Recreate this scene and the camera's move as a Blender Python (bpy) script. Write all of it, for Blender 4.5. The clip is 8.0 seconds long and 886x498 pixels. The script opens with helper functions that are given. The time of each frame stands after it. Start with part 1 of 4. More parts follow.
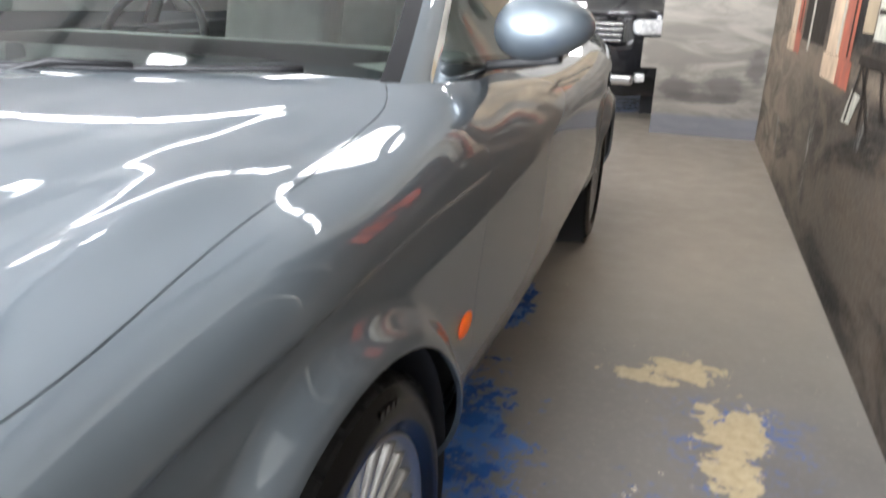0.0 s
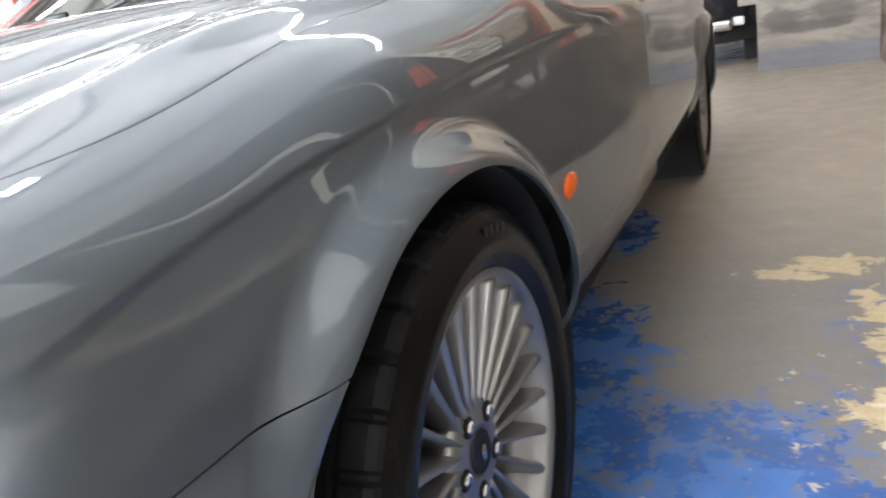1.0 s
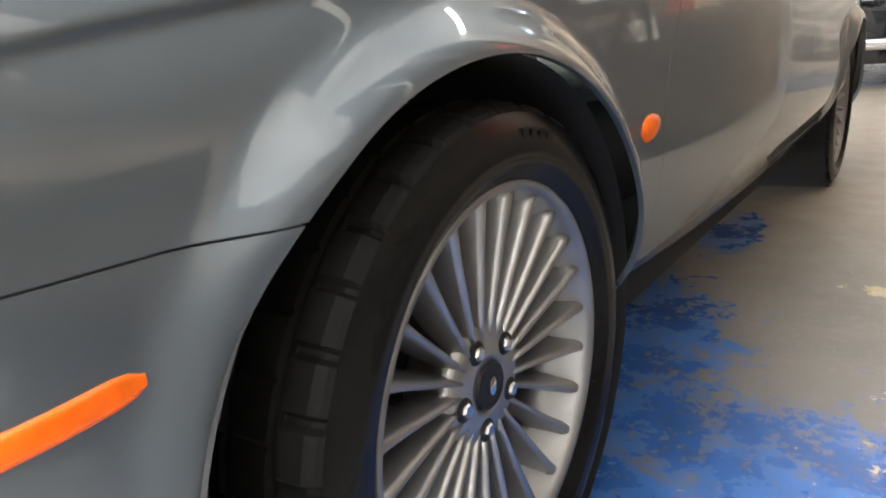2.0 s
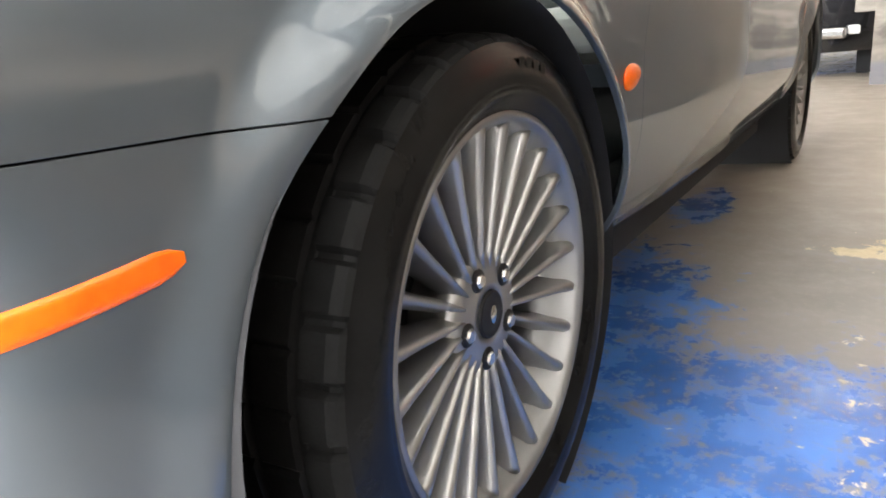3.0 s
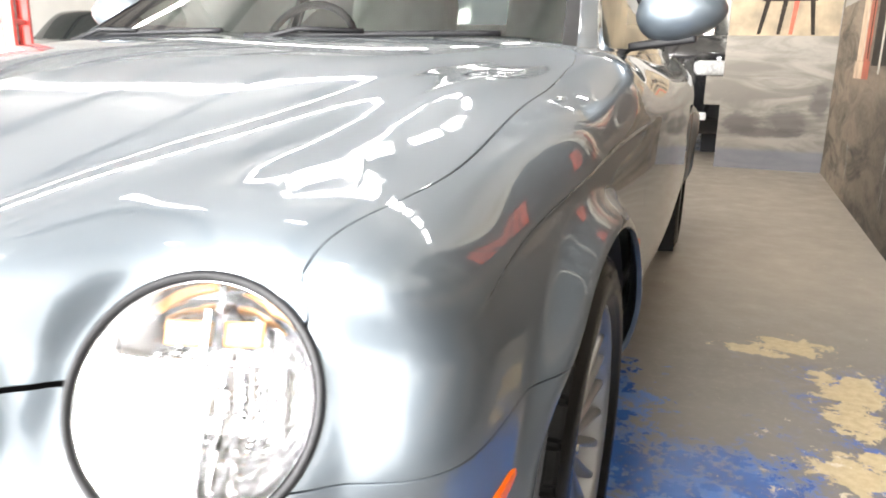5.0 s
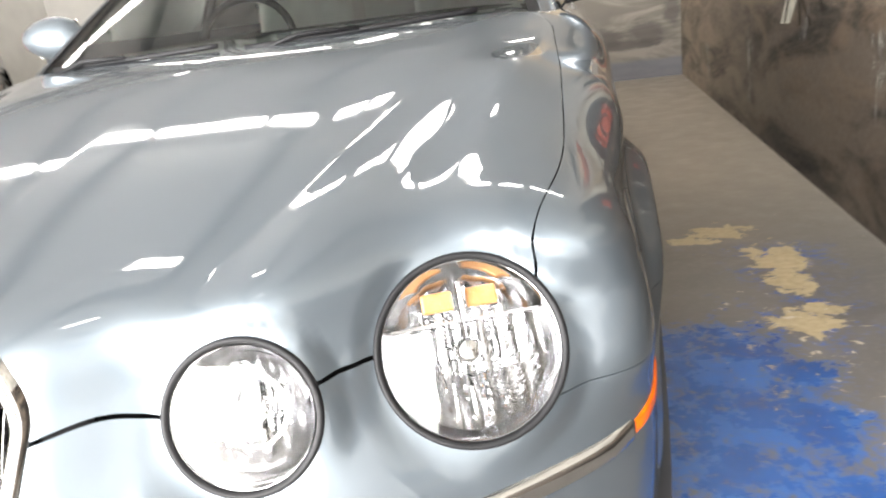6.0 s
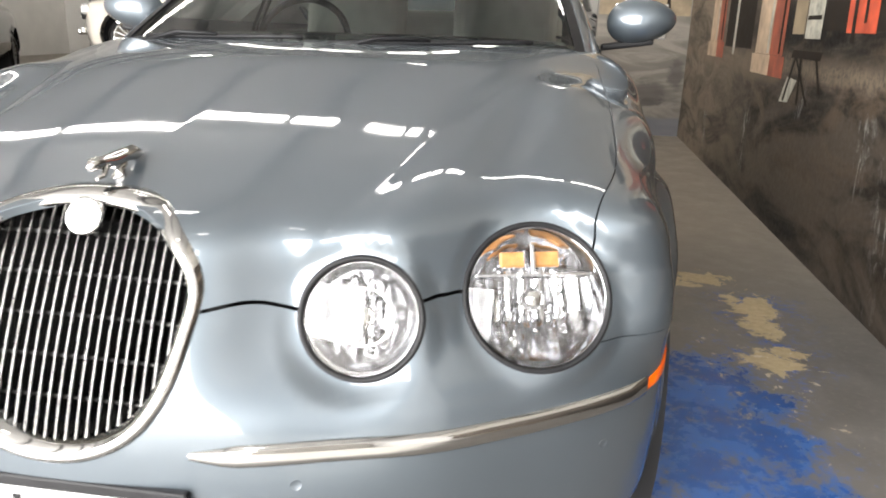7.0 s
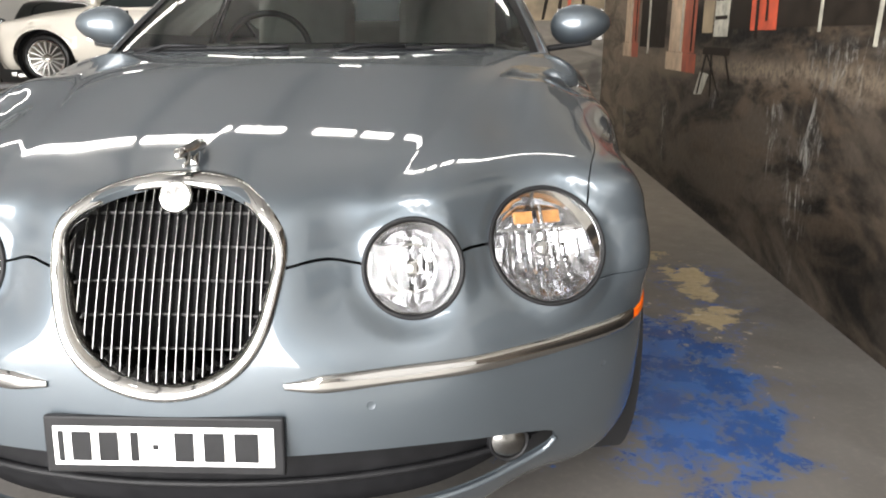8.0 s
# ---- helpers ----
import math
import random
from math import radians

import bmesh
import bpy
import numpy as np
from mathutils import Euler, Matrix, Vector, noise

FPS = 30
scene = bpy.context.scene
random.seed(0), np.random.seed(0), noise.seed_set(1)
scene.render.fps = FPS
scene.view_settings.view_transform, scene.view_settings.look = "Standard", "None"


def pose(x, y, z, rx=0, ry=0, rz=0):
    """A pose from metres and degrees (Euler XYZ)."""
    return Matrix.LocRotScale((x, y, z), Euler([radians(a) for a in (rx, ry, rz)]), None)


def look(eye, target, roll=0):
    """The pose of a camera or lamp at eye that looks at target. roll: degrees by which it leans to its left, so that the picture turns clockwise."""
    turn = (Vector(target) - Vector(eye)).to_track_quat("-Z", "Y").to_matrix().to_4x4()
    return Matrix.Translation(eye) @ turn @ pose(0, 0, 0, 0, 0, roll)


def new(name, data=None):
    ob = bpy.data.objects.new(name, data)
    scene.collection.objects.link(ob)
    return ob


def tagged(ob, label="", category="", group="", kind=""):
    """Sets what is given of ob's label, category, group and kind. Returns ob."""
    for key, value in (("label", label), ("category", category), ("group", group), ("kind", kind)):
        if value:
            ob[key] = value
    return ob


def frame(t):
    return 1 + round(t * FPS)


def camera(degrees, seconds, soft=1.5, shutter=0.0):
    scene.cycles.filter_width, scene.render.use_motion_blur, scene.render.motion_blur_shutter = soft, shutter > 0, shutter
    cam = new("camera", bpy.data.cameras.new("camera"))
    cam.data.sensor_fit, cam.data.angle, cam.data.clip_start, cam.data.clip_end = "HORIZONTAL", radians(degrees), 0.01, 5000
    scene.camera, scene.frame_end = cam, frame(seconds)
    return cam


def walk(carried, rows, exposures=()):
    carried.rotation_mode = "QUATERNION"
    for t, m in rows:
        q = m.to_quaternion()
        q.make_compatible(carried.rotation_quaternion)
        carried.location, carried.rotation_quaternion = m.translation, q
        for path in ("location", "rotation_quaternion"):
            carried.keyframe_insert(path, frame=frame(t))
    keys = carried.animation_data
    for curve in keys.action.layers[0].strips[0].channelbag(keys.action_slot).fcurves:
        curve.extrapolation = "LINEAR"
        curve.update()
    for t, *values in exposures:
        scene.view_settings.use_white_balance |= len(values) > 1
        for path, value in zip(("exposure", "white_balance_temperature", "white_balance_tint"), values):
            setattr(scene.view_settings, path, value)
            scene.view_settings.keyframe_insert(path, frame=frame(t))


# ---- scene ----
cam = camera(62.2, 8.0, soft=1.8, shutter=0.3)
PATH = [
    (0, (1.182, -0.738, 1.141), (0.64, 1.072, 0.484), 2.0),
    (0.5, (1.21, -0.794, 0.996), (0.568, 0.924, 0.199), -4.8),
    (1, (1.214, -0.771, 0.878), (0.364, 0.941, 0.29), -9.8),
    (1.5, (1.222, -0.712, 0.805), (0.052, 0.806, 0.234), -12.1),
    (2, (1.256, -0.678, 0.734), (0.154, 0.892, 0.167), -3.7),
    (3.3, (1.231, -0.783, 0.659), (0.236, 0.861, 0.104), -4.9),
    (3.5, (1.21, -0.812, 0.674), (0.24, 0.852, 0.134), -4.9),
    (4, (1.128, -0.867, 0.753), (0.239, 0.837, 0.201), -3.0),
    (4.5, (1.06, -0.965, 0.905), (0.375, 0.843, 0.396), 0.0),
    (4.7, (1.044, -1.02, 0.937), (0.383, 0.799, 0.431), 1.3),
    (5.9, (0.78, -1.387, 1.029), (0.314, 0.481, 0.486), -7.6),
    (6, (0.744, -1.403, 1.058), (0.396, 0.455, 0.404), -7.8),
    (6.5, (0.682, -1.506, 1.069), (0.38, 0.374, 0.455), 0.7),
    (7, (0.624, -1.675, 1.05), (0.357, 0.219, 0.465), 1.6),
    (7.5, (0.498, -1.815, 1.033), (0.353, 0.077, 0.401), -1.1),
    (8, (0.474, -1.943, 1.038), (0.413, -0.024, 0.48), -0.1),
]
EXPOSURES = [(0, 1.30, 6050, 10), (0.5, 1.35, 6100, 10), (1, 1.55, 6150, 10), (2, 1.95, 6450, 10), (3.5, 2.25, 6350, 10), (4.1, 2.10, 6450, 10), (4.6, 1.85, 6500, 10), (5.9, 1.02, 6650, 10), (6.5, 0.65, 6650, 10), (7.2, 0.25, 6650, 10), (8, -0.05, 6650, 10)]
walk(cam, [(t, look(eye, target, roll)) for t, eye, target, roll in PATH], EXPOSURES)

# ---------------------------------------------------------------- light and world
world = bpy.data.worlds.new("world")
scene.world = world
world.use_nodes = True
wn = world.node_tree
sky = wn.nodes.new("ShaderNodeTexSky")
sky.sky_type = "NISHITA"
sky.sun_disc = False
sky.sun_elevation, sky.sun_rotation = radians(40), radians(200)
wn.links.new(sky.outputs[0], wn.nodes["Background"].inputs[0])
wn.nodes["Background"].inputs[1].default_value = 0.12

TUBE = 14.0        # glow of the ceiling tubes
DOOR = 1750.0       # daylight through the open front door, watts


# ---------------------------------------------------------------- materials
def mat(name, color, rough=0.5, metal=0.0, coat=0.0, spec=0.5, vary=0.0, scale=20.0, bump=0.0, bscale=200.0, bdist=0.002):
    m = bpy.data.materials.new(name)
    m.use_nodes = True
    nt = m.node_tree
    b = nt.nodes["Principled BSDF"]
    b.inputs["Base Color"].default_value = (*color, 1)
    b.inputs["Roughness"].default_value = rough
    b.inputs["Metallic"].default_value = metal
    b.inputs["Coat Weight"].default_value = coat
    b.inputs["Coat Roughness"].default_value = 0.02
    b.inputs["Specular IOR Level"].default_value = spec
    if vary or bump:
        co = nt.nodes.new("ShaderNodeTexCoord")
    if vary:
        n = nt.nodes.new("ShaderNodeTexNoise")
        n.inputs["Scale"].default_value = scale
        n.inputs["Detail"].default_value = 6
        r = nt.nodes.new("ShaderNodeValToRGB")
        r.color_ramp.elements[0].position, r.color_ramp.elements[1].position = 0.3, 0.7
        r.color_ramp.elements[0].color = (*[c * (1 - vary) for c in color], 1)
        r.color_ramp.elements[1].color = (*[min(1, c * (1 + vary)) for c in color], 1)
        nt.links.new(co.outputs["Object"], n.inputs["Vector"])
        nt.links.new(n.outputs[0], r.inputs[0])
        nt.links.new(r.outputs[0], b.inputs["Base Color"])
        mr = nt.nodes.new("ShaderNodeMapRange")
        mr.inputs["To Min"].default_value = max(0.02, rough * (1 - vary * 0.6))
        mr.inputs["To Max"].default_value = min(1, rough * (1 + vary * 0.6))
        nt.links.new(n.outputs[0], mr.inputs[0])
        nt.links.new(mr.outputs[0], b.inputs["Roughness"])
    if bump:
        n2 = nt.nodes.new("ShaderNodeTexNoise")
        n2.inputs["Scale"].default_value = bscale
        n2.inputs["Detail"].default_value = 4
        bp = nt.nodes.new("ShaderNodeBump")
        bp.inputs["Strength"].default_value = bump
        bp.inputs["Distance"].default_value = bdist
        nt.links.new(co.outputs["Object"], n2.inputs["Vector"])
        nt.links.new(n2.outputs[0], bp.inputs["Height"])
        nt.links.new(bp.outputs[0], b.inputs["Normal"])
    return m


def pane_glass(name, tint, gloss=0.08):
    """Thin glass: see-through, with a mirror coat by Fresnel."""
    m = bpy.data.materials.new(name)
    m.use_nodes = True
    nt = m.node_tree
    nt.nodes.remove(nt.nodes["Principled BSDF"])
    tr, gl = nt.nodes.new("ShaderNodeBsdfTransparent"), nt.nodes.new("ShaderNodeBsdfGlossy")
    mx, fr = nt.nodes.new("ShaderNodeMixShader"), nt.nodes.new("ShaderNodeFresnel")
    tr.inputs[0].default_value = (*tint, 1)
    gl.inputs["Roughness"].default_value = 0.01
    fr.inputs["IOR"].default_value = 1.5
    nt.links.new(fr.outputs[0], mx.inputs[0])
    nt.links.new(tr.outputs[0], mx.inputs[1])
    nt.links.new(gl.outputs[0], mx.inputs[2])
    nt.links.new(mx.outputs[0], nt.nodes["Material Output"].inputs[0])
    return m


def glow(name, color, strength):
    m = bpy.data.materials.new(name)
    m.use_nodes = True
    b = m.node_tree.nodes["Principled BSDF"]
    b.inputs["Base Color"].default_value = (0.8, 0.8, 0.8, 1)
    b.inputs["Emission Color"].default_value = (*color, 1)
    b.inputs["Emission Strength"].default_value = strength
    return m


PAINT = mat("blue_grey_metallic_paint", (0.106, 0.127, 0.146), 0.50, 0.72, 1.0, vary=0.05, scale=3.0, bump=0.03, bscale=2500, bdist=0.0004)
PAINT.node_tree.nodes["Principled BSDF"].inputs["Coat IOR"].default_value = 1.60
PAINT.node_tree.nodes["Principled BSDF"].inputs["Coat Roughness"].default_value = 0.018
def smear(m, lo, hi):
    """Wiped smears: the clear coat is duller in long loose swirls."""
    nt = m.node_tree
    co, n, r = nt.nodes.new("ShaderNodeTexCoord"), nt.nodes.new("ShaderNodeTexNoise"), nt.nodes.new("ShaderNodeMapRange")
    n.inputs["Scale"].default_value, n.inputs["Detail"].default_value, n.inputs["Distortion"].default_value = 5.0, 5, 2.5
    r.inputs["From Min"].default_value, r.inputs["From Max"].default_value = 0.50, 0.72
    r.inputs["To Min"].default_value, r.inputs["To Max"].default_value = lo, hi
    nt.links.new(co.outputs["Object"], n.inputs["Vector"])
    nt.links.new(n.outputs[0], r.inputs[0])
    nt.links.new(r.outputs[0], nt.nodes["Principled BSDF"].inputs["Coat Roughness"])


smear(PAINT, 0.014, 0.055)
CHROME = mat("chrome", (0.53, 0.525, 0.515), 0.06, 1.0)
# base darkened in place of dark surroundings that the chrome would mirror
BAR_CHROME = mat("darkened_chrome", (0.20, 0.197, 0.19), 0.22, 1.0, vary=0.15, scale=40)
DULL_CHROME = mat("dull_chrome", (0.55, 0.54, 0.52), 0.22, 1.0)
GUNMETAL = mat("gunmetal", (0.10, 0.10, 0.10), 0.35, 0.9)
BLACK = mat("black_plastic", (0.010, 0.010, 0.011), 0.5, spec=0.22, vary=0.25, scale=30)
DARK = mat("dark_cavity", (0.006, 0.006, 0.007), 0.9)
RUBBER = mat("tyre_rubber", (0.006, 0.0059, 0.0058), 0.23, spec=0.16, vary=0.3, scale=14, bump=0.12, bscale=300)
TREAD = mat("tread_rubber", (0.009, 0.009, 0.009), 0.55, spec=0.09, vary=0.3, scale=25, bump=0.3, bscale=250)
ALLOY = mat("silver_alloy_paint", (0.30, 0.295, 0.285), 0.38, 0.85, 0.3, vary=0.08, scale=8)
RIM_ALLOY = mat("silver_rim_paint", (0.22, 0.216, 0.21), 0.44, 0.8, 0.2, vary=0.08, scale=8)
AMBER = mat("amber_lens", (0.80, 0.125, 0.002), 0.24, coat=0.08, vary=0.12, scale=60)
AMBER.node_tree.nodes["Principled BSDF"].inputs["Subsurface Weight"].default_value = 0.3
AMBER.node_tree.nodes["Principled BSDF"].inputs["Subsurface Radius"].default_value = (0.02, 0.006, 0.001)
LAMP_AMBER = mat("amber_lamp_reflector", (0.50, 0.235, 0.075), 0.3, 0.3, vary=0.2, scale=80)
LENS = pane_glass("clear_lens", (0.96, 0.96, 0.96))
SCREEN = pane_glass("green_tinted_glass", (0.88, 0.94, 0.90))
REFLECTOR = mat("lamp_reflector", (0.46, 0.46, 0.47), 0.10, 1.0)
LEATHER = mat("pale_grey_leather", (0.74, 0.75, 0.74), 0.5, vary=0.08, scale=12, bump=0.2, bscale=300)
DASH = mat("grey_green_dash", (0.33, 0.37, 0.345), 0.6, vary=0.15, scale=20)
WHITE_PLASTIC = mat("white_reflective_plate", (0.75, 0.75, 0.74), 0.35, vary=0.05, scale=40)

# ---------------------------------------------------------------- mesh helpers
def mesh_object(name, verts, faces, material, parent=None, label="", smooth=True, normals=None):
    me = bpy.data.meshes.new(name)
    me.from_pydata([tuple(map(float, v)) for v in verts], [], faces)
    me.materials.append(material)
    if smooth:
        me.polygons.foreach_set("use_smooth", [True] * len(me.polygons))
    me.update()
    if normals is not None:
        me.normals_split_custom_set_from_vertices([tuple(map(float, n)) for n in normals])
    ob = new(name, me)
    if parent is not None:
        ob.parent = parent
    if label:
        ob["label"] = label
    return ob


def part(name, bm, material, parent, label="", smooth=False):
    me = bpy.data.meshes.new(name)
    bm.to_mesh(me)
    bm.free()
    me.materials.append(material)
    if smooth:
        me.polygons.foreach_set("use_smooth", [True] * len(me.polygons))
    ob = new(name, me)
    ob.parent = parent
    if label:
        ob["label"] = label
    return ob


def thing(name, m, label, category, group="", kind=""):
    ob = new(name)
    ob.matrix_basis = m
    ob.empty_display_size = 0.1
    return tagged(ob, label, category, group, kind)


def box(size, at=(0, 0, 0), bevel=0.0, seg=2, rot=None):
    bm = bmesh.new()
    bmesh.ops.create_cube(bm, size=1)
    for v in bm.verts:
        v.co = Vector((v.co.x * size[0], v.co.y * size[1], v.co.z * size[2]))
    if bevel:
        bmesh.ops.bevel(bm, geom=list(bm.edges), offset=bevel, segments=seg, profile=0.5, affect="EDGES")
    if rot is not None:
        bmesh.ops.transform(bm, matrix=rot, verts=bm.verts)
    bmesh.ops.translate(bm, vec=at, verts=bm.verts)
    return bm


def joined_boxes(*boxes):
    """Several boxes, each of (size, place), in one bmesh."""
    bm = bmesh.new()
    for size, at in boxes:
        made = bmesh.ops.create_cube(bm, size=1)["verts"]
        for v in made:
            v.co = Vector([c * k + o for c, k, o in zip(v.co, size, at)])
    return bm


def revolve(profile, n=96, axis="x"):
    """Verts and faces of a profile of (along, radius) turned about the axis."""
    vs, fs = [], []
    k = len(profile)
    for i in range(n):
        a = 2 * math.pi * i / n
        for h, r in profile:
            c, s = r * math.cos(a), r * math.sin(a)
            vs.append((h, c, s) if axis == "x" else (c, s, h) if axis == "z" else (c, h, s))
    for i in range(n):
        j = (i + 1) % n
        for p in range(k - 1):
            fs.append((i * k + p, i * k + p + 1, j * k + p + 1, j * k + p))
    return vs, fs


def tube(points, radius, n=8, closed=False):
    """Verts and faces of a round tube along points; radius may be a list."""
    pts = [Vector(p) for p in points]
    m = len(pts)
    vs, fs = [], []
    for i, p in enumerate(pts):
        a = pts[(i - 1) % m] if closed or i else p
        b = pts[(i + 1) % m] if closed or i < m - 1 else p
        d = (b - a).normalized()
        up = Vector((0, 0, 1)) if abs(d.z) < 0.95 else Vector((1, 0, 0))
        s = d.cross(up).normalized()
        u = s.cross(d)
        r = radius[i] if isinstance(radius, (list, tuple)) else radius
        for j in range(n):
            t = 2 * math.pi * j / n
            vs.append(p + (s * math.cos(t) + u * math.sin(t)) * r)
    for i in range(m if closed else m - 1):
        k = (i + 1) % m
        for j in range(n):
            l = (j + 1) % n
            fs.append((i * n + j, i * n + l, k * n + l, k * n + j))
    if not closed:
        fs.append(tuple(range(n))[::-1])
        fs.append(tuple((m - 1) * n + j for j in range(n)))
    return vs, fs


def joined(*lists):
    vs, fs = [], []
    for v, f in lists:
        o = len(vs)
        vs += list(v)
        fs += [tuple(i + o for i in g) for g in f]
    return vs, fs


def spline(xs, ys):
    """A natural cubic spline through a few knots."""
    xs, ys = np.array(xs, float), np.array(ys, float)
    n, h = len(xs), np.diff(xs)
    A, r = np.eye(n), np.zeros(n)
    for i in range(1, n - 1):
        A[i, i - 1], A[i, i], A[i, i + 1] = h[i - 1], 2 * (h[i - 1] + h[i]), h[i]
        r[i] = 3 * ((ys[i + 1] - ys[i]) / h[i] - (ys[i] - ys[i - 1]) / h[i - 1])
    c = np.linalg.solve(A, r)
    b = np.diff(ys) / h - h * (2 * c[:-1] + c[1:]) / 3
    d = np.diff(c) / (3 * h)

    def at(x):
        x = np.clip(x, xs[0], xs[-1])
        i = np.clip(np.searchsorted(xs, x) - 1, 0, n - 2)
        t = x - xs[i]
        return ys[i] + t * (b[i] + t * (c[i] + t * d[i]))
    return at


def smax(ds, k):
    m = ds[0]
    for d in ds[1:]:
        m = np.maximum(m, d)
    return m + k * np.log(sum(np.exp((d - m) / k) for d in ds))


def step(a, b, x):
    t = np.clip((x - a) / (b - a), 0, 1)
    return t * t * t * (t * (6 * t - 15) + 10)


# ---------------------------------------------------------------- the car's form
# Car: front axle at y = 0, nose towards -y, its left side at +x. A shape is the set where form(P) < 0.
WHEEL_Z, AXLES, ARCHES = 0.325, (0.0, 2.909), (0.373, 0.350)
crown = spline([-1.0, -0.85, -0.7, -0.55, -0.4, -0.2, 0, 0.4, 0.8, 1.4, 2.4, 3.0, 3.5, 3.9, 4.2], [0.775, 0.802, 0.8298, 0.8641, 0.8975, 0.9384, 0.9740, 1.0026, 1.0245, 1.005, 1.01, 1.04, 1.045, 1.03, 1.0])
drop = spline([-0.9, -0.62, -0.39, 0, 0.35, 0.8, 2.0, 3.9], [0.09, 0.0150, 0.0560, 0.0420, 0.0378, 0.038, 0.04, 0.07])
width = spline([-0.9, -0.6, -0.42, -0.2, 0.1, 0.45, 1.0, 1.6, 2.4, 2.9, 3.4, 3.8, 4.1], [0.82, 0.842, 0.847, 0.855, 0.863, 0.874, 0.900, 0.907, 0.902, 0.89, 0.86, 0.80, 0.72])
crease = spline([-0.7, -0.55, -0.36, -0.1, 0.3, 0.8, 1.5], [0.70, 0.725, 0.755, 0.79, 0.815, 0.83, 0.84])
bonnet_side = spline([-0.75, -0.62, -0.515, -0.44, -0.2, 0.0, 0.17, 0.3, 0.4, 0.5, 0.6], [0.680, 0.697, 0.722, 0.735, 0.745, 0.746, 0.742, 0.738, 0.731, 0.696, 0.640])
nose_seam = spline([0.0, 0.19, 0.25, 0.30, 0.48, 0.53, 0.75], [0.69, 0.684, 0.688, 0.674, 0.688, 0.683, 0.70])
flute = spline([-0.9, -0.62, -0.45, -0.3, -0.1, 0.1, 0.4, 0.8], [-0.0521, -0.0001, 0.0236, 0.0298, 0.0224, 0.0036, -0.0033, 0.0])
LAMPS = [((0.622, -0.660, 0.674), 17, 29.5, 0.1105), ((0.387, -0.770, 0.663), 8.5, 17.5, 0.0857)]


def lamp_axis(yaw, rake):
    y, r = radians(yaw), radians(rake)
    return np.array((math.sin(y) * math.cos(r), -math.cos(y) * math.cos(r), math.sin(r)))


def body(P):
    x, y, z = np.abs(P[:, 0]), P[:, 1], P[:, 2]
    fade = 1 - step(-0.75, 0.5, y)
    top = crown(y) - drop(y) * (x / 0.808) ** 4.39
    run = 1 - step(0.0, 0.66, y)
    # sharp valley from the inner lamp to the pillar's foot, soft valley between the lamps, flutes behind them
    d = x - 0.5411 - 0.2827 * y
    reach = 0.2644 - 0.0551 / (1 + np.exp(-np.clip(d / 0.012, -50, 50)))
    top = top - run * (0.0317 * np.exp(-(np.sqrt(d * d + 6e-5) - 0.0077) / reach) + 0.0029 * (1 + np.tanh(d / 0.05)))
    e = x - 0.5298 - 0.149 * (y + 0.70)
    top = top - (1 - step(-0.45, 0.1, y)) * (0.0327 * np.exp(-(e / 0.058) ** 2)) - run * 0.0193 * (1 + np.tanh(e / 0.048)) * step(-0.78, -0.42, y) + flute(y) * 0.5 * (1 + np.tanh(e / 0.049))
    top = top + 0.0222 * (1 - step(-0.3, 0.8, y)) * np.exp(-((x - 0.546 - 0.208 * (y + 0.6)) / 0.050) ** 2) + 0.0044 * fade ** 3 * np.exp(-((x - 0.41) / 0.07) ** 2)
    w = width(y) - (0.50 - 0.45 * step(-0.40, 0.0, y)) * np.maximum(z - 0.58, 0) ** 2 - 2.8 * step(0.30, 0.90, y) * np.maximum(z - 0.80, 0) ** 2 - 0.35 * np.maximum(0.46 - z, 0) ** 2 - 4.0 * np.maximum(0.31 - z, 0) ** 2
    zc = crease(y)
    below = np.maximum(zc - z, 0)
    w = w - 0.012 * np.exp(-below / 0.06) / (1 + np.exp(-np.clip((zc - z) / 0.0022, -60, 60))) * step(-0.58, -0.36, y) * (1 - step(0.15, 0.8, y))
    for a, arch in zip(AXLES, ARCHES):
        r = np.hypot((y - a + 0.031) / 1.08, z - WHEEL_Z - 0.012)
        lean = step(0.18, 0.36, a - y) * (1 - step(0.50, 0.68, z))
        w = w + (0.036 - 0.022 * lean) * (1 - step(-0.004, 0.070, r - arch)) * step(0.22, 0.40, z)
    # the doors' feet draw in towards the sill
    w = w - 0.40 * 0.03 * np.log1p(np.exp(np.clip((0.45 - z) / 0.03, -40, 40))) * step(-0.05, 0.60, y) * (1 - step(2.45, 2.85, y))
    low = 1 - step(0.52, 0.66, z)
    front = -0.912 + low * 0.49 * x ** 2.2 + (1 - low) * (0.50 * x ** 1.8 - 0.95 * np.maximum(x - 0.60, 0) ** 1.5 + 0.034 * step(0.16, 0.31, x) * (1 - step(0.34, 0.46, x))) + 1.2 * np.maximum(z - 0.5, 0) ** 2 - np.maximum(z - 0.70, 0) ** 1.5 * (2.42 + 1.63 * step(0.22, 0.36, x) + 0.64 * step(0.5, 0.7, x)) + 0.45 * np.maximum(0.5 - z, 0) ** 2
    front = front + 0.012 * np.exp(-((x - 0.37) / 0.09) ** 2 - ((z - 0.55) / 0.07) ** 2)
    back = 4.0 - 0.35 * (x / 0.86) ** 3 - 0.7 * (z - 0.62) ** 2
    f = smax([z - top, x - w, front - y, y - back, 0.16 - 0.045 * (1 - step(-0.50, -0.38, y)) - z], 0.0393 + 0.0437 * np.exp(-((x - 0.60) / 0.14) ** 2) * (1 - step(-0.66, -0.44, y)))
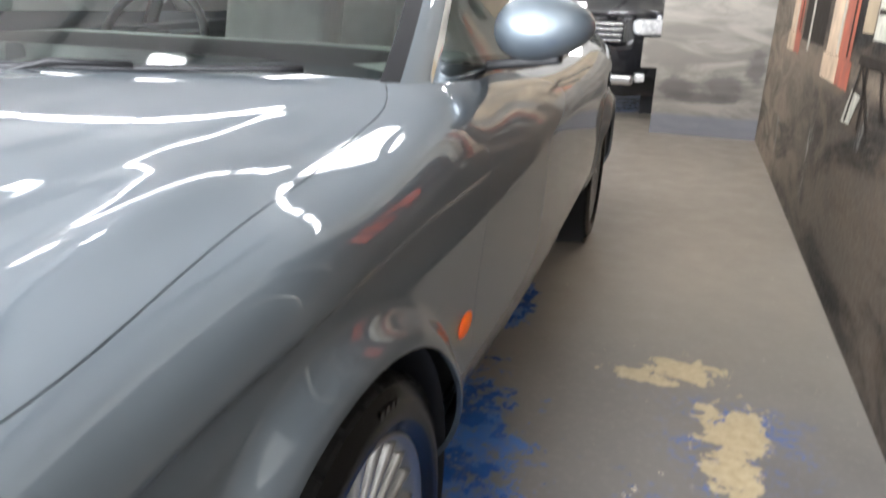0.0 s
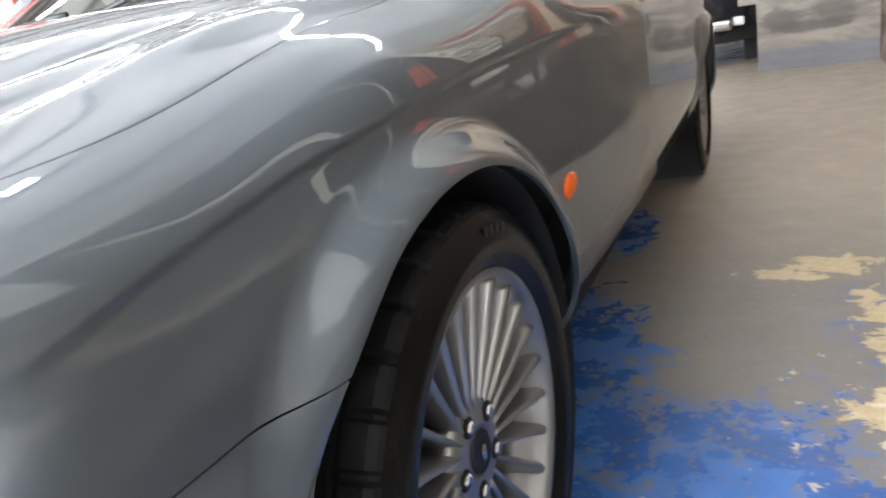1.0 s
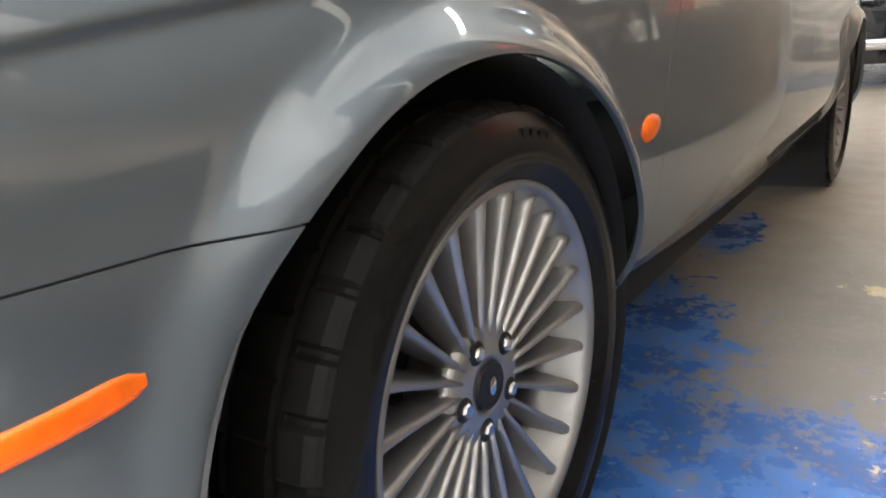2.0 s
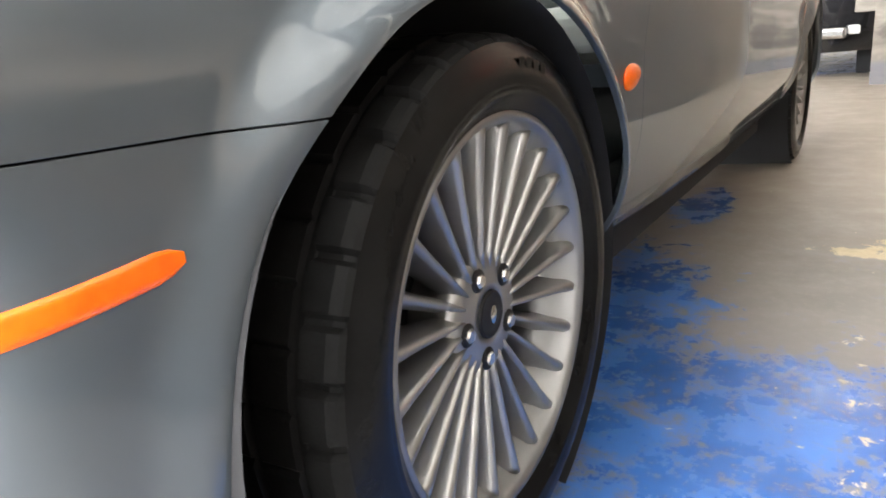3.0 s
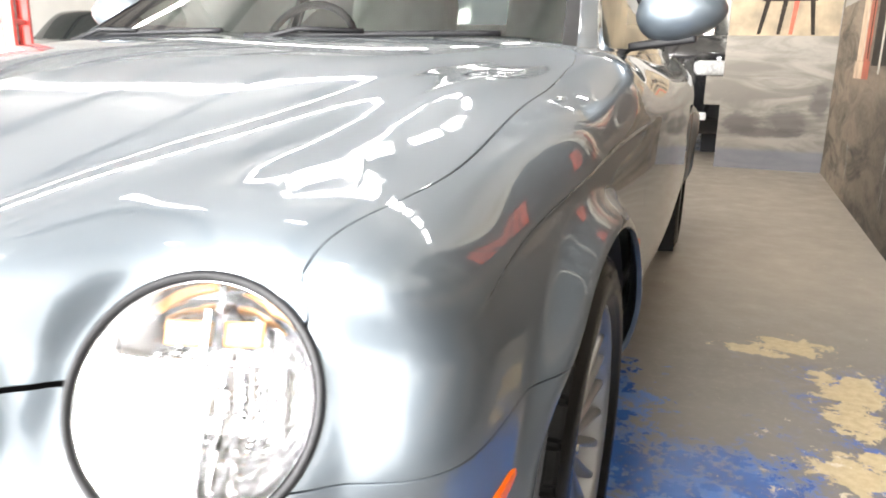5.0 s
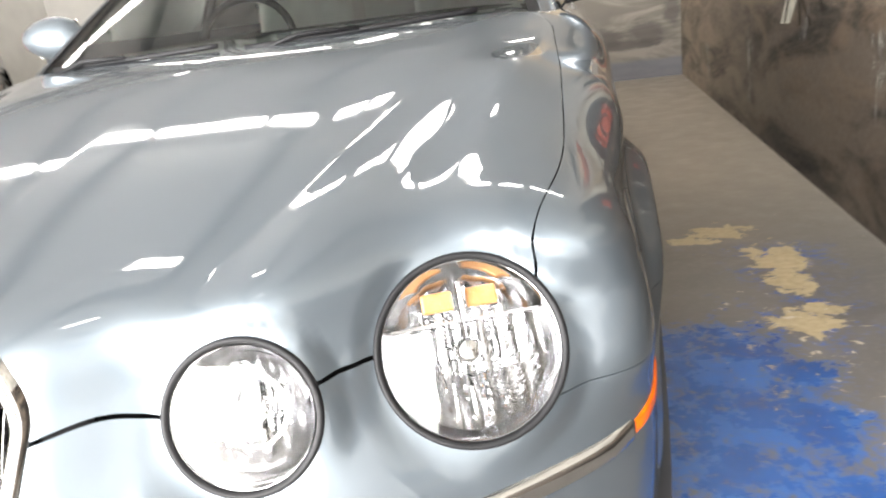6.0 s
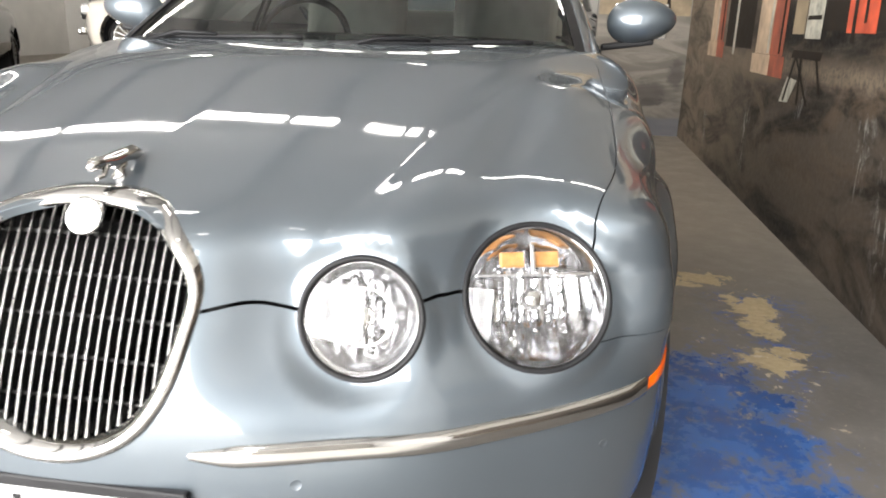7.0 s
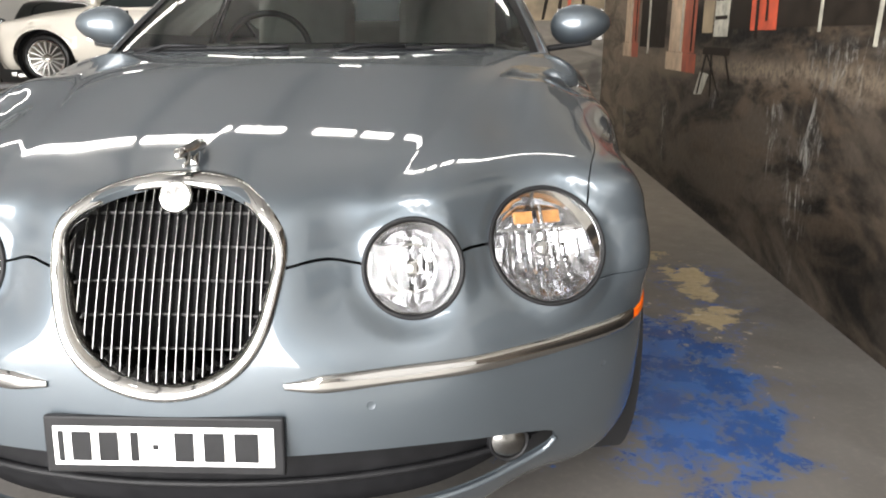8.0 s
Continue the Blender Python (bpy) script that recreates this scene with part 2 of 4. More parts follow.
    for c, yaw, rake, rad in LAMPS:
        n = lamp_axis(yaw, rake)
        q = np.stack([x - c[0], y - c[1], z - c[2]], 1)
        h = q @ n
        s = np.sqrt(np.maximum(np.sum(q * q, 1) - h * h, 1e-9))
        up = (q[:, 2] - h * n[2]) / (s * math.sqrt(1 - n[2] ** 2))
        reach = (0.030 if rad > 0.1 else 0.033) + 0.014 * (1 - step(-0.7, 0.3, up))
        near = (1 - step(rad - 0.010, rad + reach, s)) * (1 - step(0.08, 0.13, np.abs(h)))
        f = f * (1 - near) + (h - 0.002) * near
    return f


belt = spline([0.4, 1.0, 2.0, 3.0, 3.4], [0.965, 0.975, 0.99, 1.01, 1.02])


def cabin_planes(P):
    x, y, z = np.abs(P[:, 0]), P[:, 1], P[:, 2]
    n = math.hypot(1, 0.52)
    screen = (0.30 + 0.40 * x ** 2 + 1.95 * (z - 0.98) + 0.25 * (z - 0.98) ** 2 - y) / 2.2
    rear = (y - 3.42 + 0.35 * x ** 2 + 1.6 * (z - 1.02)) / 1.9
    side = x - (0.795 - 0.40 * (z - 0.97) - 0.25 * np.maximum(z - 0.97, 0) ** 2 - 0.03 * (y - 1.7) ** 2)
    roof = z - (1.435 - 0.10 * x ** 2 - 0.035 * (y - 1.75) ** 2)
    return screen, rear, side, roof


def cabin(P):
    return smax(list(cabin_planes(P)) + [0.5 - P[:, 2]], 0.03)


def normals_of(f, P, e=6e-4):
    g = np.stack([f(P + d) - f(P - d) for d in np.eye(3) * e], 1)
    return g / np.maximum(np.linalg.norm(g, axis=1, keepdims=True), 1e-12)


def settle(f, P, rounds=4):
    """Move points on to the surface along its gradient."""
    P = np.array(P, float)
    for _ in range(rounds):
        e = 6e-4
        g = np.stack([f(P + d) - f(P - d) for d in np.eye(3) * e], 1) / (2 * e)
        P = P - g * (f(P) / np.maximum(np.sum(g * g, 1), 1e-6))[:, None]
    return P


def shoot(f, O, D, far=2.5):
    """First point of the surface met from outside, from O + far * D back to O."""
    lo, hi = np.zeros(len(O)), np.full(len(O), far)
    for _ in range(26):
        mid = (lo + hi) / 2
        inside = f(O + D * mid[:, None]) < 0
        lo, hi = np.where(inside, mid, lo), np.where(inside, hi, mid)
    return O + D * ((lo + hi) / 2)[:, None]


def shell(f, ys, zc, around, caps, far=2.5):
    """A closed grid over a shape: rings round an axis at height zc, with domed ends of caps[0] and caps[1] rings."""
    O, D = [], []
    th = [2 * math.pi * i / around for i in range(around)] if isinstance(around, int) else list(around)
    around = len(th)
    ring = np.array([(math.cos(t), 0, math.sin(t)) for t in th])
    for i in range(1, caps[0]):
        a = math.pi / 2 * i / caps[0]
        O.append(np.tile((0, ys[0], zc), (around, 1)))
        D.append(ring * math.sin(a) + np.array((0, -math.cos(a), 0)))
    for y in ys:
        O.append(np.tile((0, y, zc), (around, 1)))
        D.append(ring)
    for i in range(caps[1] - 1, 0, -1):
        a = math.pi / 2 * i / caps[1]
        O.append(np.tile((0, ys[-1], zc), (around, 1)))
        D.append(ring * math.sin(a) + np.array((0, math.cos(a), 0)))
    k = len(O)
    V = shoot(f, np.concatenate(O), np.concatenate(D), far)
    i = np.arange(k - 1)[:, None] * around
    j = np.arange(around)[None, :]
    l = (j + 1) % around
    Q = np.stack([i + j, i + around + j, i + around + l, i + l], -1).reshape(-1, 4)
    return V, Q


def clip(V, polys, gs, f=None):
    """Keep the side g < 0 of each g in gs, cutting polygons along g = 0."""
    V = np.array(V)
    for g in gs:
        val = g(V)
        extra, at, out = [], {}, []
        if isinstance(polys, np.ndarray):
            inside = val[polys] < 0
            out = list(map(tuple, polys[inside.all(1)]))
            todo = list(map(tuple, polys[inside.any(1) & ~inside.all(1)]))
        else:
            todo = []
            for p in polys:
                s = [val[i] < 0 for i in p]
                if all(s):
                    out.append(p)
                elif any(s):
                    todo.append(p)
        base = len(V)
        for p in todo:
            q = []
            for a, b in zip(p, p[1:] + p[:1]):
                if val[a] < 0:
                    q.append(a)
                if (val[a] < 0) != (val[b] < 0):
                    key = (min(a, b), max(a, b))
                    if key not in at:
                        at[key] = base + len(extra)
                        i, j = key
                        lo, hi = (V[i], V[j]) if val[i] < 0 else (V[j], V[i])
                        t = abs(val[i] if val[i] < 0 else val[j]) / (abs(val[i]) + abs(val[j]) + 1e-12)
                        extra.append(lo + (hi - lo) * t)
                    q.append(at[key])
            if len(q) > 2:
                out.append(tuple(q))
        if extra:
            E = np.array(extra)
            if f is not None:
                E = settle(f, E, 1)
            V = np.concatenate([V, E])
        polys = out
    return V, list(polys) if not isinstance(polys, np.ndarray) else list(map(tuple, polys))


def panel(name, V, polys, gs, f, material, parent, label="", lip=0.014, lift=0.0):
    """A piece of a shape's skin with its edges turned in."""
    V, polys = clip(V, polys, gs, f)
    used = sorted({i for p in polys for i in p})
    if not used:
        return None
    new_index = {o: i for i, o in enumerate(used)}
    V = V[used]
    polys = [tuple(new_index[i] for i in p) for p in polys]
    N = normals_of(f, V)
    V = V + N * lift
    vs, ns, fs = list(V), list(N), list(polys)
    if lip:
        count = {}
        for p in polys:
            for a, b in zip(p, p[1:] + p[:1]):
                key = (min(a, b), max(a, b))
                count[key] = None if key in count else (a, b)
        edge = {}
        rim = [e for e in count.values() if e]
        for a, b in rim:
            d = V[b] - V[a]
            o = np.cross(d, N[a])
            o = o / (np.linalg.norm(o) + 1e-12)
            for i in (a, b):
                edge[i] = edge.get(i, 0) + o
        where = {}
        for i, o in edge.items():
            o = o / (np.linalg.norm(o) + 1e-12)
            where[i] = len(vs)
            vs += [V[i], V[i] - N[i] * 0.002 + o * 0.0008, V[i] - N[i] * lip]
            ns += [N[i], o, o]
        for a, b in rim:
            i, j = where[a], where[b]
            fs += [(j, i, i + 1, j + 1), (j + 1, i + 1, i + 2, j + 2)]
    return mesh_object(name, vs, fs, material, parent, label, True, ns)


def on_side(f, y, z, sign=1):
    y, z = np.atleast_1d(y).astype(float), np.atleast_1d(z).astype(float)
    return shoot(f, np.stack([np.zeros_like(y), y, z], 1), np.tile((float(sign), 0, 0), (len(y), 1)))


def on_front(f, x, z):
    x, z = np.atleast_1d(x).astype(float), np.atleast_1d(z).astype(float)
    return shoot(f, np.stack([x, np.zeros_like(x), z], 1), np.tile((0.0, -1.0, 0), (len(x), 1)))


def on_top(f, x, y):
    x, y = np.atleast_1d(x).astype(float), np.atleast_1d(y).astype(float)
    return shoot(f, np.stack([x, y, np.full_like(x, 0.4)], 1), np.tile((0.0, 0, 1.0), (len(x), 1)))


# ---------------------------------------------------------------- the silver-blue car
car = thing("car", Matrix.Identity(4), "silver-blue metallic saloon car with chrome grille and round twin lamps", "car")

ys = np.concatenate([np.arange(-0.1, 0.75, 0.011), np.arange(0.75, 2.4, 0.03), np.arange(2.4, 3.4, 0.016)])
quarter = np.concatenate([np.arange(-90, 12, 1.3), np.arange(12, 22, 0.3), np.arange(22, 90, 1.05)])
ring_angles = np.radians(np.concatenate([quarter, 180 - quarter[::-1]]))
BV, BQ = shell(body, ys, 0.5, ring_angles, (120, 40))
GAP = 0.0014


def X(P): return np.abs(P[:, 0])
def left(P): return -P[:, 0]
def right(P): return P[:, 0]


def g_bonnet(P):
    x, y, z = X(P), P[:, 1], P[:, 2]
    return smax([x - bonnet_side(y), (y - 0.40 - 0.50 * x ** 2), (nose_seam(x) - z) * np.where(y < -0.3, 1, 0) - np.where(y < -0.3, 0, 1)], 0.008)


GRILLE_Z, GRILLE_H, GRILLE_W = 0.651, 0.167, 0.188


def grille_w(z, grow=0.0):
    t = np.clip((z - GRILLE_Z) / (GRILLE_H + grow), -1, 1)
    return (GRILLE_W + grow) * (1 + 0.19 * t) / 1.03 * np.sqrt(1 - np.abs(t) ** 3)


def g_grille(P, grow=-0.010):
    x, y, z = X(P), P[:, 1], P[:, 2]
    t = (z - GRILLE_Z) / (GRILLE_H + grow)
    v = (x / ((GRILLE_W + grow) * (1 + 0.19 * np.clip(t, -1, 1)) / 1.03)) ** 2 + np.abs(t) ** 3 - 1
    return np.where(y < -0.3, v * 0.09, 1)


def g_lamp(i, grow=0.0):
    c, yaw, rake, rad = LAMPS[i]
    n = lamp_axis(yaw, rake)

    def g(P):
        q = np.stack([X(P) - c[0], P[:, 1] - c[1], P[:, 2] - c[2]], 1)
        h = q @ n
        return np.where(np.abs(h) < 0.12, np.sqrt(np.maximum(np.sum(q * q, 1) - h * h, 0)) - rad + 0.006 + grow, 1)
    return g


def g_arch(P):
    r = [np.hypot((P[:, 1] - a + 0.031) / 1.08, P[:, 2] - WHEEL_Z - 0.012) - arch for a, arch in zip(AXLES, ARCHES)]
    return np.where(X(P) > 0.45, np.minimum(r[0], r[1]), 1)


def g_bumper(P):
    """Below the seam that runs from the wheel arch to the lamps."""
    x, y, z = X(P), P[:, 1], P[:, 2]
    seam = np.where(x < 0.62, nose_seam(x), 0.612 - 0.02 * (y + 0.6))
    return np.maximum(z - seam, y - 0.05)


def g_intake(P):
    """Mouth under the number plate."""
    x, y, z = X(P), P[:, 1], P[:, 2]
    lo = 0.240 + 0.045 * (x / 0.64) ** 6
    hi = 0.378 - 0.056 * (x / 0.64) ** 4
    return np.where(y < -0.2, smax([z - hi, lo - z, x - 0.652], 0.007), 1)


def neg(g, off=0.0):
    return lambda P: -g(P) + off


def pos(g, off=0.0):
    return lambda P: g(P) + off


def nose_gap(P):
    """Half the seam's width, wider where the bonnet closes on the bumper."""
    return GAP + 0.0014 * (P[:, 1] < -0.6)


def door_line(P):
    z = P[:, 2]
    return 0.505 + 0.085 * step(0.55, 0.85, z) - 0.03 * step(0.86, 0.97, z) - P[:, 1]


def sill(P): return 0.330 - P[:, 2]


holes = [neg(g_lamp(0)), neg(g_lamp(1)), neg(g_grille), neg(g_arch)]
low = lambda P: 0.225 - 0.045 * (P[:, 1] < -0.2) - P[:, 2]
panel("bonnet", BV, BQ, [lambda P: g_bonnet(P) + nose_gap(P), holes[0], holes[1], holes[2]], body, PAINT, car, "silver-blue bonnet with raised flutes")
panel("front_bumper", BV, BQ, [pos(g_bumper, GAP), lambda P: nose_gap(P) - g_bonnet(P), *holes, neg(g_intake), low], body, PAINT, car, lip=0.010)
for side, word in ((left, "left"), (right, "right")):
    common = [side, neg(g_arch)]
    panel("front_wing", BV, BQ, common + [neg(g_bonnet, GAP), neg(g_bumper, GAP), holes[0], lambda P: -door_line(P) + GAP, lambda P: sill(P) + GAP], body, PAINT, car, lip=0.010)
    panel("front_door", BV, BQ, common + [lambda P: door_line(P) + GAP, lambda P: P[:, 1] - 1.76 + GAP, lambda P: sill(P) + GAP, lambda P: 0.70 - X(P)], body, PAINT, car)
    panel("rear_door", BV, BQ, common + [lambda P: 1.76 + GAP - P[:, 1], lambda P: P[:, 1] - 2.62 + GAP, lambda P: sill(P) + GAP, lambda P: 0.70 - X(P)], body, PAINT, car)
    panel("rear_wing", BV, BQ, common + [lambda P: 2.62 + GAP - P[:, 1], lambda P: 0.60 - X(P), low], body, PAINT, car)
    panel("sill", BV, BQ, common + [lambda P: -sill(P) + GAP, lambda P: 0.2 - P[:, 1], lambda P: P[:, 1] - 2.7, lambda P: 0.240 - P[:, 2]], body, PAINT, car)
panel("boot_lid", BV, BQ, [lambda P: X(P) - 0.60 + GAP, lambda P: 2.9 - P[:, 1], low], body, PAINT, car)
panel("scuttle", BV, BQ, [neg(g_bonnet, GAP), lambda P: X(P) - 0.74, lambda P: 0.2 - P[:, 1], lambda P: P[:, 1] - 0.95, lambda P: 0.75 - P[:, 2]], body, BLACK, car, "black scuttle at the windscreen foot", lift=-0.012)

# cabin: glass and painted frame out of one skin
CV, CQ = shell(cabin, np.arange(1.1, 2.6, 0.025), 0.8, 220, (60, 50))


def above_body(P): return np.maximum(-body(P) - 0.004, 0.93 - P[:, 2])


def g_screen(P):
    s, r, d, t = cabin_planes(P)
    return smax([d - s + 0.028, t - s + 0.02, r - s], 0.012)


def g_rear(P):
    s, r, d, t = cabin_planes(P)
    return smax([d - r + 0.035, t - r + 0.02, s - r], 0.015)


def g_side(P):
    s, r, d, t = cabin_planes(P)
    z = P[:, 2]
    return smax([s - d + 0.035, r - d + 0.05, t - d + 0.03, belt(P[:, 1]) + 0.012 - z], 0.015)


def pillar(P): return 0.035 - np.abs(P[:, 1] - 1.76)


screen = panel("windscreen", CV, CQ, [above_body, g_screen], cabin, SCREEN, car, "green-tinted windscreen", lip=0, lift=-0.006)
panel("rear_window", CV, CQ, [above_body, g_rear], cabin, SCREEN, car, lip=0, lift=-0.006)
for side in (left, right):
    panel("side_window", CV, CQ, [above_body, g_side, side, pillar, lambda P: P[:, 1] - 1.76], cabin, SCREEN, car, lip=0, lift=-0.006)
    panel("side_window", CV, CQ, [above_body, g_side, side, pillar, lambda P: 1.76 - P[:, 1]], cabin, SCREEN, car, lip=0, lift=-0.006)
    panel("window_trim", CV, CQ, [above_body, lambda P: g_side(P) - 0.016, neg(g_side, 0.003), side], cabin, CHROME, car, "bright trim round the side windows", lip=0.004, lift=0.003)
    panel("door_pillar", CV, CQ, [above_body, g_side, side, neg(pillar)], cabin, BLACK, car)
panel("roof", CV, CQ, [above_body, neg(g_screen), neg(g_rear), neg(g_side)], cabin, PAINT, car, "silver-blue roof and pillars", lip=0.02)
# black band round the windscreen
panel("screen_seal", CV, CQ, [above_body, g_screen, lambda P: -0.034 - g_screen(P)], cabin, BLACK, car, lip=0, lift=-0.003)


# wheels
WALL_PROFILE = spline([0.0, 0.2, 0.35, 0.55, 0.75, 1.0], [0.0985, 0.1085, 0.1140, 0.1145, 0.1105, 0.1020])


def tyre_wall():
    """Side walls, bead to shoulder, with a raised rim-guard rib."""
    out = []
    for k in range(25):
        q = k / 24
        h, r = float(WALL_PROFILE(q)), 0.2475 + (0.3225 - 0.2475) * q
        out.append((h + 0.0022 * math.exp(-((q - 0.27) / 0.035) ** 2), r))
    outer = [(0.085, 0.235)] + out
    return joined(revolve(outer[::-1], 144), revolve([(-h, r) for h, r in outer], 144))


def tyre_tread():
    """Running band: four ribs with slots across the shoulders."""
    prof = [(-0.1025, 0.3225), (-0.098, 0.3275), (-0.088, 0.3325), (-0.062, 0.3355), (-0.060, 0.329), (-0.052, 0.329), (-0.050, 0.336), (-0.006, 0.337), (-0.004, 0.330), (0.004, 0.330), (0.006, 0.337), (0.050, 0.336), (0.052, 0.329), (0.060, 0.329), (0.062, 0.3355), (0.088, 0.3325), (0.098, 0.3275), (0.1025, 0.3225)]
    n, k = 396, len(prof)
    vs, fs = [], []
    for i in range(n):
        a = 2 * math.pi * i / n
        for h, r in prof:
            c = 0.008 if (i % 11 in (0, 1) and abs(h) > 0.061) else 0.004 if ((i + 5) % 11 == 0 and 0.005 < abs(h) < 0.051) else 0.0
            vs.append((h * (1 - c * 0.35), (r - c) * math.cos(a), (r - c) * math.sin(a)))
    for i in range(n):
        j = (i + 1) % n
        for p in range(k - 1):
            fs.append((i * k + p, j * k + p, j * k + p + 1, i * k + p + 1))
    return vs, fs


def ring_bar(r, w, a0, a1, x, lift=0.0015, n=6):
    """A raised bar on the tyre's side wall."""
    vs, fs = [], []
    for i in range(n + 1):
        a = a0 + (a1 - a0) * i / n
        for rr, xx in ((r - w / 2, x), (r - w / 2, x + lift), (r + w / 2, x + lift), (r + w / 2, x)):
            vs.append((xx, rr * math.cos(a), rr * math.sin(a)))
    for i in range(n):
        for j in range(3):
            fs.append((4 * i + j, 4 * i + j + 1, 4 * i + j + 5, 4 * i + j + 4))
    return vs, fs


SPOKES = 24


def spoke_mesh():
    """One blade, from hub to rim, along +y; x is outwards."""
    secs = [(0.060, 0.0036, 0.070, 0.020), (0.082, 0.0042, 0.072, 0.030), (0.13, 0.0050, 0.077, 0.040), (0.185, 0.0060, 0.083, 0.046), (0.222, 0.0075, 0.088, 0.048), (0.234, 0.0095, 0.0895, 0.046)]
    vs, fs = [], []
    for y, w, x, d in secs:
        vs += [(x - d, y, -w * 1.9), (x - 0.008, y, -w * 1.0), (x - 0.0015, y, -w * 0.62), (x, y, 0.0), (x - 0.0015, y, w * 0.62), (x - 0.008, y, w * 1.0), (x - d, y, w * 1.9)]
    for i in range(len(secs) - 1):
        for j in range(6):
            fs.append((7 * i + j, 7 * i + j + 1, 7 * i + j + 8, 7 * i + j + 7))
    fs.append(tuple(range(7))[::-1])
    fs.append(tuple(7 * (len(secs) - 1) + j for j in range(7)))
    return vs, fs


def disc_profile(pts, n=64):
    return revolve(pts, n)


wheel_meshes = {}


def wheel(x, y, side):
    rim = disc_profile([(-0.09, 0.222), (-0.08, 0.208), (0.03, 0.205), (0.06, 0.22), (0.078, 0.230), (0.087, 0.2325), (0.0925, 0.2350), (0.0985, 0.2390), (0.1005, 0.2430), (0.0990, 0.2470), (0.090, 0.2485)], 96)
    if not wheel_meshes:
        wheel_meshes["tyre"] = tyre_wall()
        wheel_meshes["tread"] = tyre_tread()
        wheel_meshes["hub"] = disc_profile([(0.0, 0.078), (0.05, 0.082), (0.064, 0.077), (0.0685, 0.066), (0.070, 0.040), (0.0705, 0.0315), (0.065, 0.031), (0.065, 0.0)], 48)
        wheel_meshes["cap"] = disc_profile([(0.060, 0.0308), (0.0725, 0.0300), (0.0742, 0.0275), (0.0732, 0.0258), (0.0760, 0.014), (0.077, 0.0001)], 40)
        wheel_meshes["back"] = disc_profile([(-0.02, 0.16), (-0.005, 0.155), (-0.005, 0.06), (0.0, 0.0)], 64)
        wheel_meshes["bolt"] = disc_profile([(0.050, 0.0095), (0.0735, 0.0095), (0.0765, 0.0075), (0.0765, 0.0001)], 6)
        # flat disc, black for the shade of the recess round each bolt
        wheel_meshes["well_shade"] = disc_profile([(0.0690, 0.0150), (0.0712, 0.0142), (0.0712, 0.0001)], 24)
    m = pose(x, y, WHEEL_Z, 0, 0, 0 if side > 0 else 180)
    w = mesh_object("wheel", *rim, RIM_ALLOY, car, "silver multi-spoke alloy wheel")
    w.matrix_basis = m
    t = mesh_object("tyre", *wheel_meshes["tyre"], RUBBER, w, "black road tyre side walls")
    mesh_object("tread", *wheel_meshes["tread"], TREAD, w, "slotted tyre tread", smooth=False)
    for a0 in (1.25, 4.4):
        for i in range(4):
            mesh_object("sidewall_bar", *ring_bar(0.2965, 0.020, a0 + i * 0.065, a0 + i * 0.065 + 0.045, 0.1120), RUBBER, w, smooth=False)
    for i in range(16):
        mesh_object("sidewall_bar", *ring_bar(0.2770, 0.006, 2.2 + i * 0.06, 2.2 + i * 0.06 + 0.036, 0.1125), RUBBER, w, smooth=False)
    sp = spoke_mesh()
    first = None
    for i in range(SPOKES):
        if first is None:
            o = first = mesh_object("spoke", *sp, ALLOY, w)
        else:
            o = new("spoke", first.data)
            o.parent = w
        o.matrix_basis = pose(0, 0, 0, 360 / SPOKES * (i + 0.35), 0, 0)
    mesh_object("hub", *wheel_meshes["hub"], ALLOY, w)
    mesh_object("centre_cap", *wheel_meshes["cap"], BLACK, w, "black cap with a small chrome boss")
    b = bmesh.new()
    bmesh.ops.create_uvsphere(b, u_segments=12, v_segments=8, radius=0.011)
    for v in b.verts:
        v.co = Vector((0.0755 + v.co.x * 0.25, v.co.y * 0.8, v.co.z * 1.1))
    part("cap_badge", b, CHROME, w, smooth=True)
    mesh_object("brake_disc", *wheel_meshes["back"], DARK, w)
    for i in range(5):
        a = radians(72 * i + 43)
        for nm, key, mt in (("bolt", "bolt", DULL_CHROME), ("bolt_well_shade", "well_shade", BLACK)):
            o = mesh_object(nm, *wheel_meshes[key], mt, w, smooth=nm != "bolt")
            o.matrix_basis = Matrix.Translation((0.0, 0.056 * math.cos(a), 0.056 * math.sin(a)))
    return w


for ax, arch in zip(AXLES, ARCHES):
    for s in (1, -1):
        wheel(0.765 * s, ax, s)
        liner = revolve([(-0.17, 0.30), (-0.17, arch + 0.03), (0.100, arch + 0.004), (0.121, arch + 0.0025)], 80)
        lv = [(v[0], v[1] * 1.08 - 0.031 * (1 if s > 0 else -1), v[2]) for v in liner[0]]
        o = mesh_object("arch_liner", lv, liner[1], DARK, car)
        o.matrix_basis = pose(0.745 * s, ax, WHEEL_Z + 0.012, 0, 0, 0 if s > 0 else 180)
# underbody; the wide low box is added as dark shade below the sills
part("shading_floor_pan", joined_boxes(((1.1, 4.0, 0.05), (0, 1.6, 0.25)), ((1.53, 1.98, 0.08), (0, 1.45, 0.228))), DARK, car)
part("engine_bay", box((0.9, 0.8, 0.25), (0, -0.05, 0.5)), DARK, car)


# lamps
def lamp_frame(i, s):
    c, yaw, rake, rad = LAMPS[i]
    n = Vector(lamp_axis(yaw, rake))
    n.x *= s
    z = n
    xa = Vector((0, 0, 1)).cross(z).normalized()
    ya = z.cross(xa)
    m = Matrix.Identity(4)
    for k in range(3):
        m[k][0], m[k][1], m[k][2] = xa[k], ya[k], z[k]
    m.translation = Vector((c[0] * s, c[1], c[2]))
    return m, rad


def disc_z(pts, n=64):
    return revolve(pts, n, "z")


